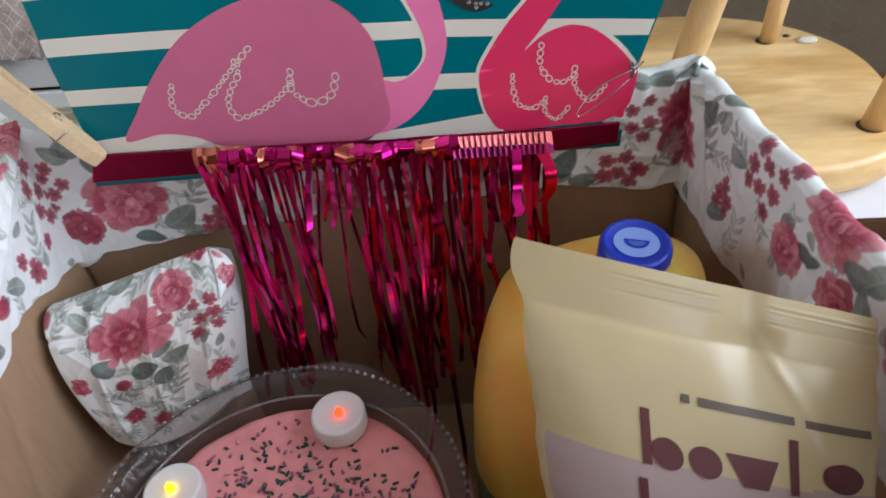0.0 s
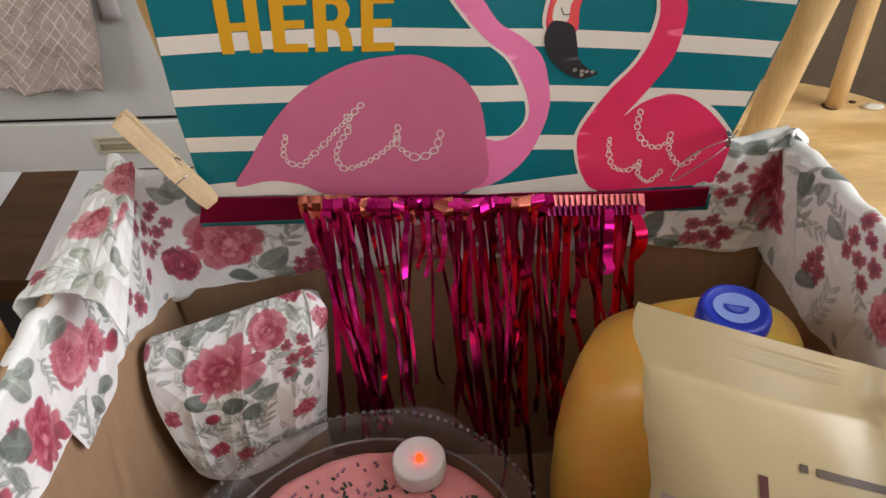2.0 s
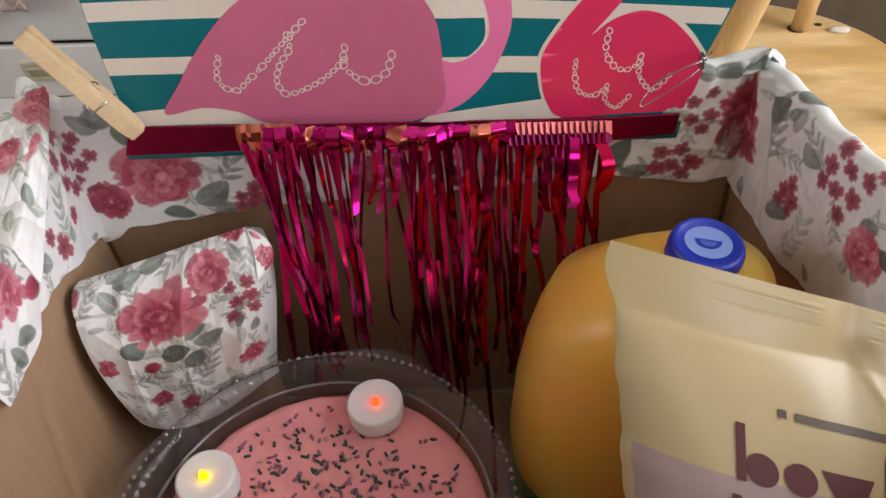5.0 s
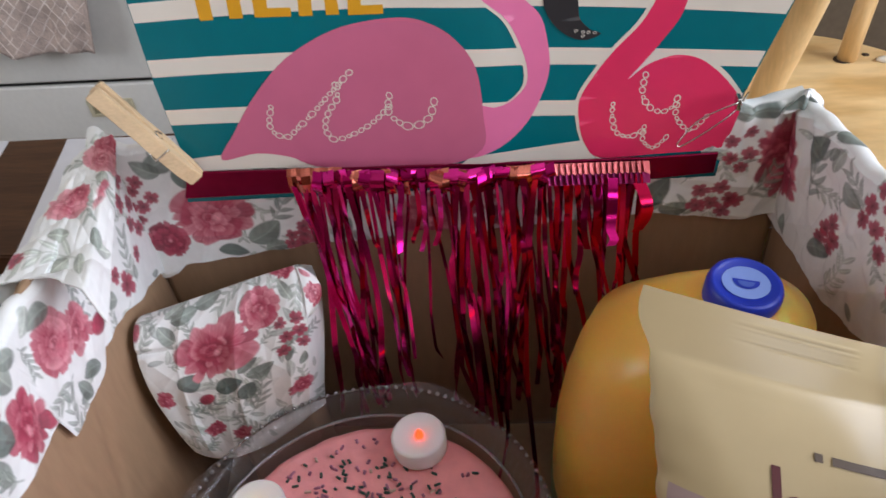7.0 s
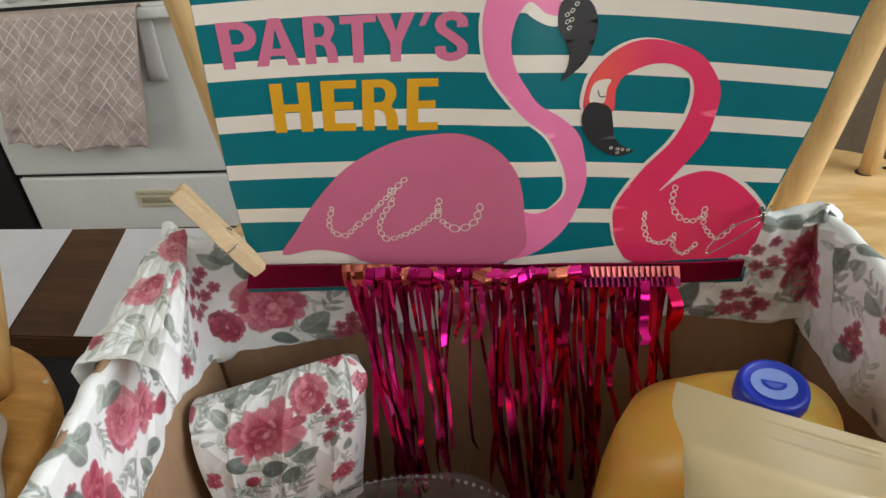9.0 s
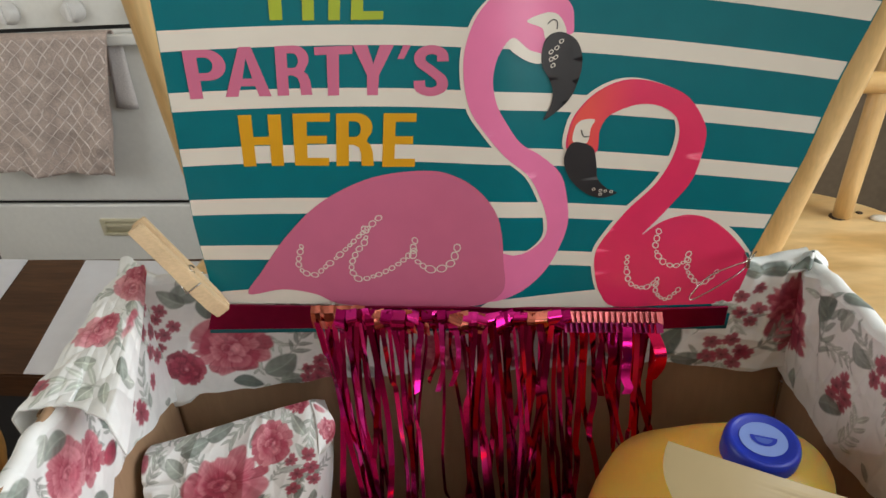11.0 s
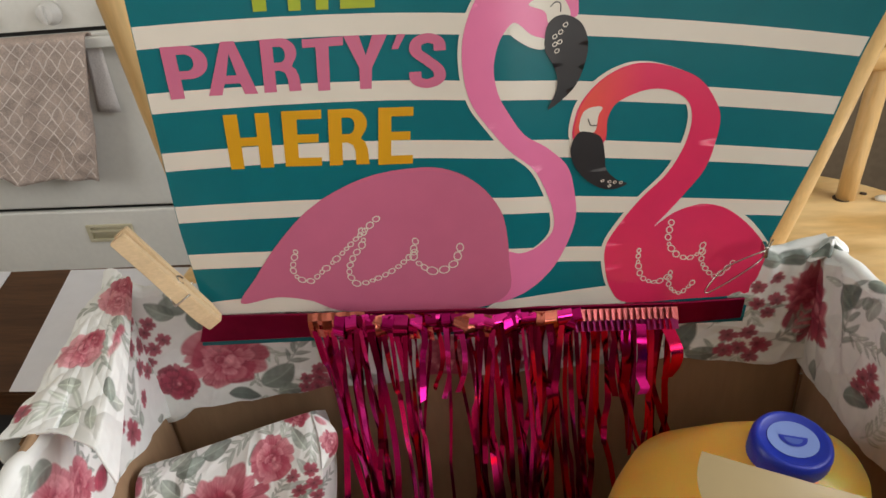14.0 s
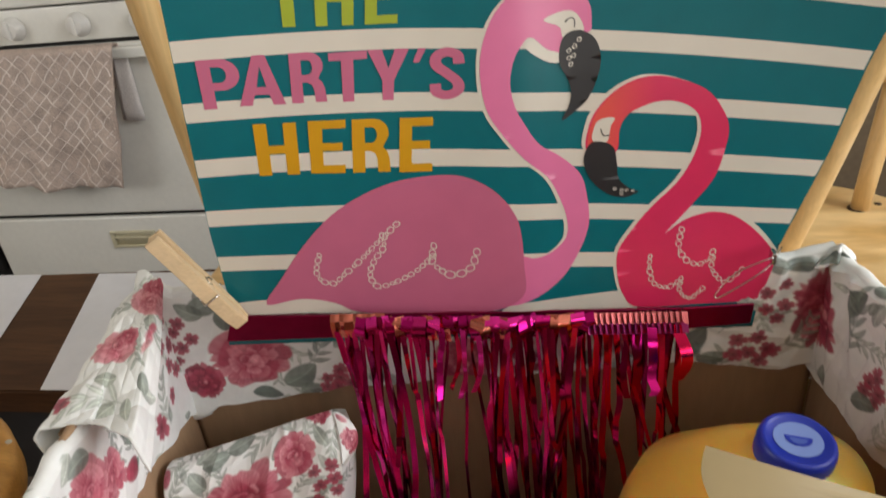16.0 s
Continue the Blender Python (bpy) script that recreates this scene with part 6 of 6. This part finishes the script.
    for row, pieces in ((0.190, (("bar", 0.305, 0.330, 0.0, 0.90), ("blot", 0.375, 0.045, 0.66), ("blot", 0.482, 0.046, 0.66), ("wedge", 0.540, 0.690, 0.42, 0.92), ("bar", 0.720, 0.745, 0.0, 0.92), ("blot", 0.880, 0.062, 0.52))), (0.281, (("bar", 0.285, 0.310, 0.0, 0.90), ("blot", 0.352, 0.045, 0.66), ("blot", 0.455, 0.044, 0.66), ("blot", 0.548, 0.040, 0.66), ("bar", 0.610, 0.635, 0.0, 0.92)))):
        for kind_, *q in pieces:
            if kind_ == "bar":
                bar(q[0], q[1], row + 0.080 * q[2], row + 0.080 * q[3], M["bag_ink"], 0.006)
            elif kind_ == "blot":
                shape("printed_blot", arc(q[0], row + 0.080 * q[2], q[1], 0.0205, 0, 345, 23), M["bag_ink"])
            else:
                shape("printed_wedge", [(q[0], row + 0.08 * q[2]), (q[1], row + 0.08 * q[2]), (q[1] - 0.035, row + 0.08 * q[3]), (q[0] + 0.045, row + 0.08 * q[3])], M["bag_ink"])


snack_bag()


# ---- cake in its clear container ----
def cake():
    cx, cy = -0.072, 0.272
    k = thing("cake", (cx, cy, Z0 + 0.004), "pink frosted round cake in a clear plastic container", "cake")
    z0 = Z0 + 0.004
    top = 0.744 - z0
    bm = bmesh.new()
    rows = []
    for r in [0.1030 * math.sqrt(i / 34) for i in range(1, 35)]:
        row = []
        for j in range(96):
            a = 2 * math.pi * j / 96
            x, y = r * math.cos(a), r * math.sin(a)
            h = 0.0016 * noise.noise(Vector((x * 60, y * 60, 3))) + 0.0008 * noise.noise(Vector((x * 170, y * 170, 9))) - 0.002 * max(0, (r - 0.096) / 0.007) ** 2
            row.append((x, y, top + h))
        rows.append(row)
    for r, z in ((0.1032, top - 0.010), (0.1005, 0.006)):
        rows.append([(r * math.cos(2 * math.pi * j / 96), r * math.sin(2 * math.pi * j / 96), z) for j in range(96)])
    rings(bm, rows)
    part("frosting", bm, M["frosting"], k)
    g = random.Random(5)
    bm = bmesh.new()
    for i in range(430):
        r, a = 0.092 * math.sqrt(g.random()), g.uniform(0, 6.28)
        if g.random() < 0.6:
            c = g.choice(((-0.035, 0.045), (0.01, 0.03), (0.02, -0.01), (-0.02, 0.0), (0.045, 0.035)))
            x, y = c[0] + g.gauss(0, 0.018), c[1] + g.gauss(0, 0.018)
            if math.hypot(x, y) > 0.093:
                continue
        else:
            x, y = r * math.cos(a), r * math.sin(a)
        ln, rr, th = g.uniform(0.0024, 0.0052), 0.00100, g.uniform(0, 3.14)
        d = Vector((math.cos(th), math.sin(th), 0)) * ln / 2
        p = Vector((x, y, top + 0.0012))
        before = len(bm.faces)
        tube(bm, [p - d, p - d * 0.8, p + d * 0.8, p + d], [rr * 0.4, rr, rr, rr * 0.4], 6)
        bm.faces.ensure_lookup_table()
        mi = 0 if g.random() < 0.52 else (1 if g.random() < 0.85 else 2)
        for f in bm.faces[before:]:
            f.material_index = mi
    tagged(part("sprinkle_coating", bm, [M["sprinkle_green"], M["sprinkle_plum"], M["sprinkle_white"]], k, "dark green and plum sugar sprinkles"), kind="stuff")
    rz = 0.770 - z0
    bm = bmesh.new()
    rows = []
    for r, z, flute in ((0.094, 0.001, 0), (0.101, 0.003, 0), (0.1035, 0.05, 0), (0.105, rz - 0.018, 0), (0.1065, rz - 0.014, 0), (0.109, rz - 0.012, 0.5), (0.1115, rz - 0.006, 1), (0.1145, rz - 0.0035, 1), (0.1175, rz - 0.001, 1), (0.1195, rz - 0.003, 0.6)):
        rows.append([((r - 0.0003 * flute * math.cos(118 * 2 * math.pi * i / 708)) * math.cos(2 * math.pi * i / 708), (r - 0.0003 * flute * math.cos(118 * 2 * math.pi * i / 708)) * math.sin(2 * math.pi * i / 708), z + 0.0003 * flute * math.cos(118 * 2 * math.pi * i / 708)) for i in range(708)])
    rings(bm, rows, False)
    tub = part("container", bm, M["clear"], k, "clear plastic cake tub")
    bm = bmesh.new()
    tube(bm, [(0.1055 * math.cos(2 * math.pi * i / 90), 0.1055 * math.sin(2 * math.pi * i / 90), rz - 0.016) for i in range(91)], 0.0012, 6)
    part("inner_lip", bm, M["bead"], tub)
    rows = []
    for q, dz in ((0.0, -0.0032), (0.35, -0.0022), (0.8, -0.0030), (1.0, -0.0050)):
        row = []
        for i in range(240):
            a = 2 * math.pi * i / 240
            r = 0.1190 + q * (0.0022 + 0.0085 * max(0.0, math.cos(4 * (a - radians(78)))) ** 2)
            row.append((r * math.cos(a), r * math.sin(a), rz + dz))
        rows.append(row)
    bm = bmesh.new()
    rings(bm, rows, False)
    part("flange", bm, M["flange"], tub, "thin clear flange with blunt corners")
    me = None
    for i in range(118):
        a = 2 * math.pi * i / 118
        if me is None:
            bm = bmesh.new()
            bmesh.ops.create_uvsphere(bm, u_segments=8, v_segments=6, radius=0.0015)
            first = part("rim_bead", bm, M["bead"], tub)
            me = first.data
            b = first
        else:
            b = new("rim_bead", me)
            b.parent = tub
        b.location = (0.1178 * math.cos(a), 0.1178 * math.sin(a), rz + 0.0006)


cake()


def tea_light(x, y, z, bulb, label, lean):
    t = thing("tea_light", (x, y, z), label, "tea light", "battery tea lights")
    bm = lathe(bmesh.new(), [(0.0165, 0), (0.0186, 0.001), (0.0190, 0.004), (0.0190, 0.0145), (0.0182, 0.0162), (0.0165, 0.0164), (0.0060, 0.0140), (0.0034, 0.0134)], 48)
    part("case", bm, M["wax"], t)
    bm = lathe(bmesh.new(), [(0.0026, 0.0128), (0.0030, 0.0150), (0.0028, 0.0172), (0.0018, 0.0195), (0.0004, 0.0215)], 16)
    bm.transform(Matrix.Rotation(radians(lean), 4, "Y"))
    part("bulb", bm, bulb, t, "glowing flame-shaped bulb")


tea_light(-0.049, 0.356, 0.7465, M["flame_red"], "white battery tea light glowing red on the cake", 3)
tea_light(-0.148, 0.298, 0.7460, M["flame_yellow"], "white battery tea light glowing yellow on the cake", -4)
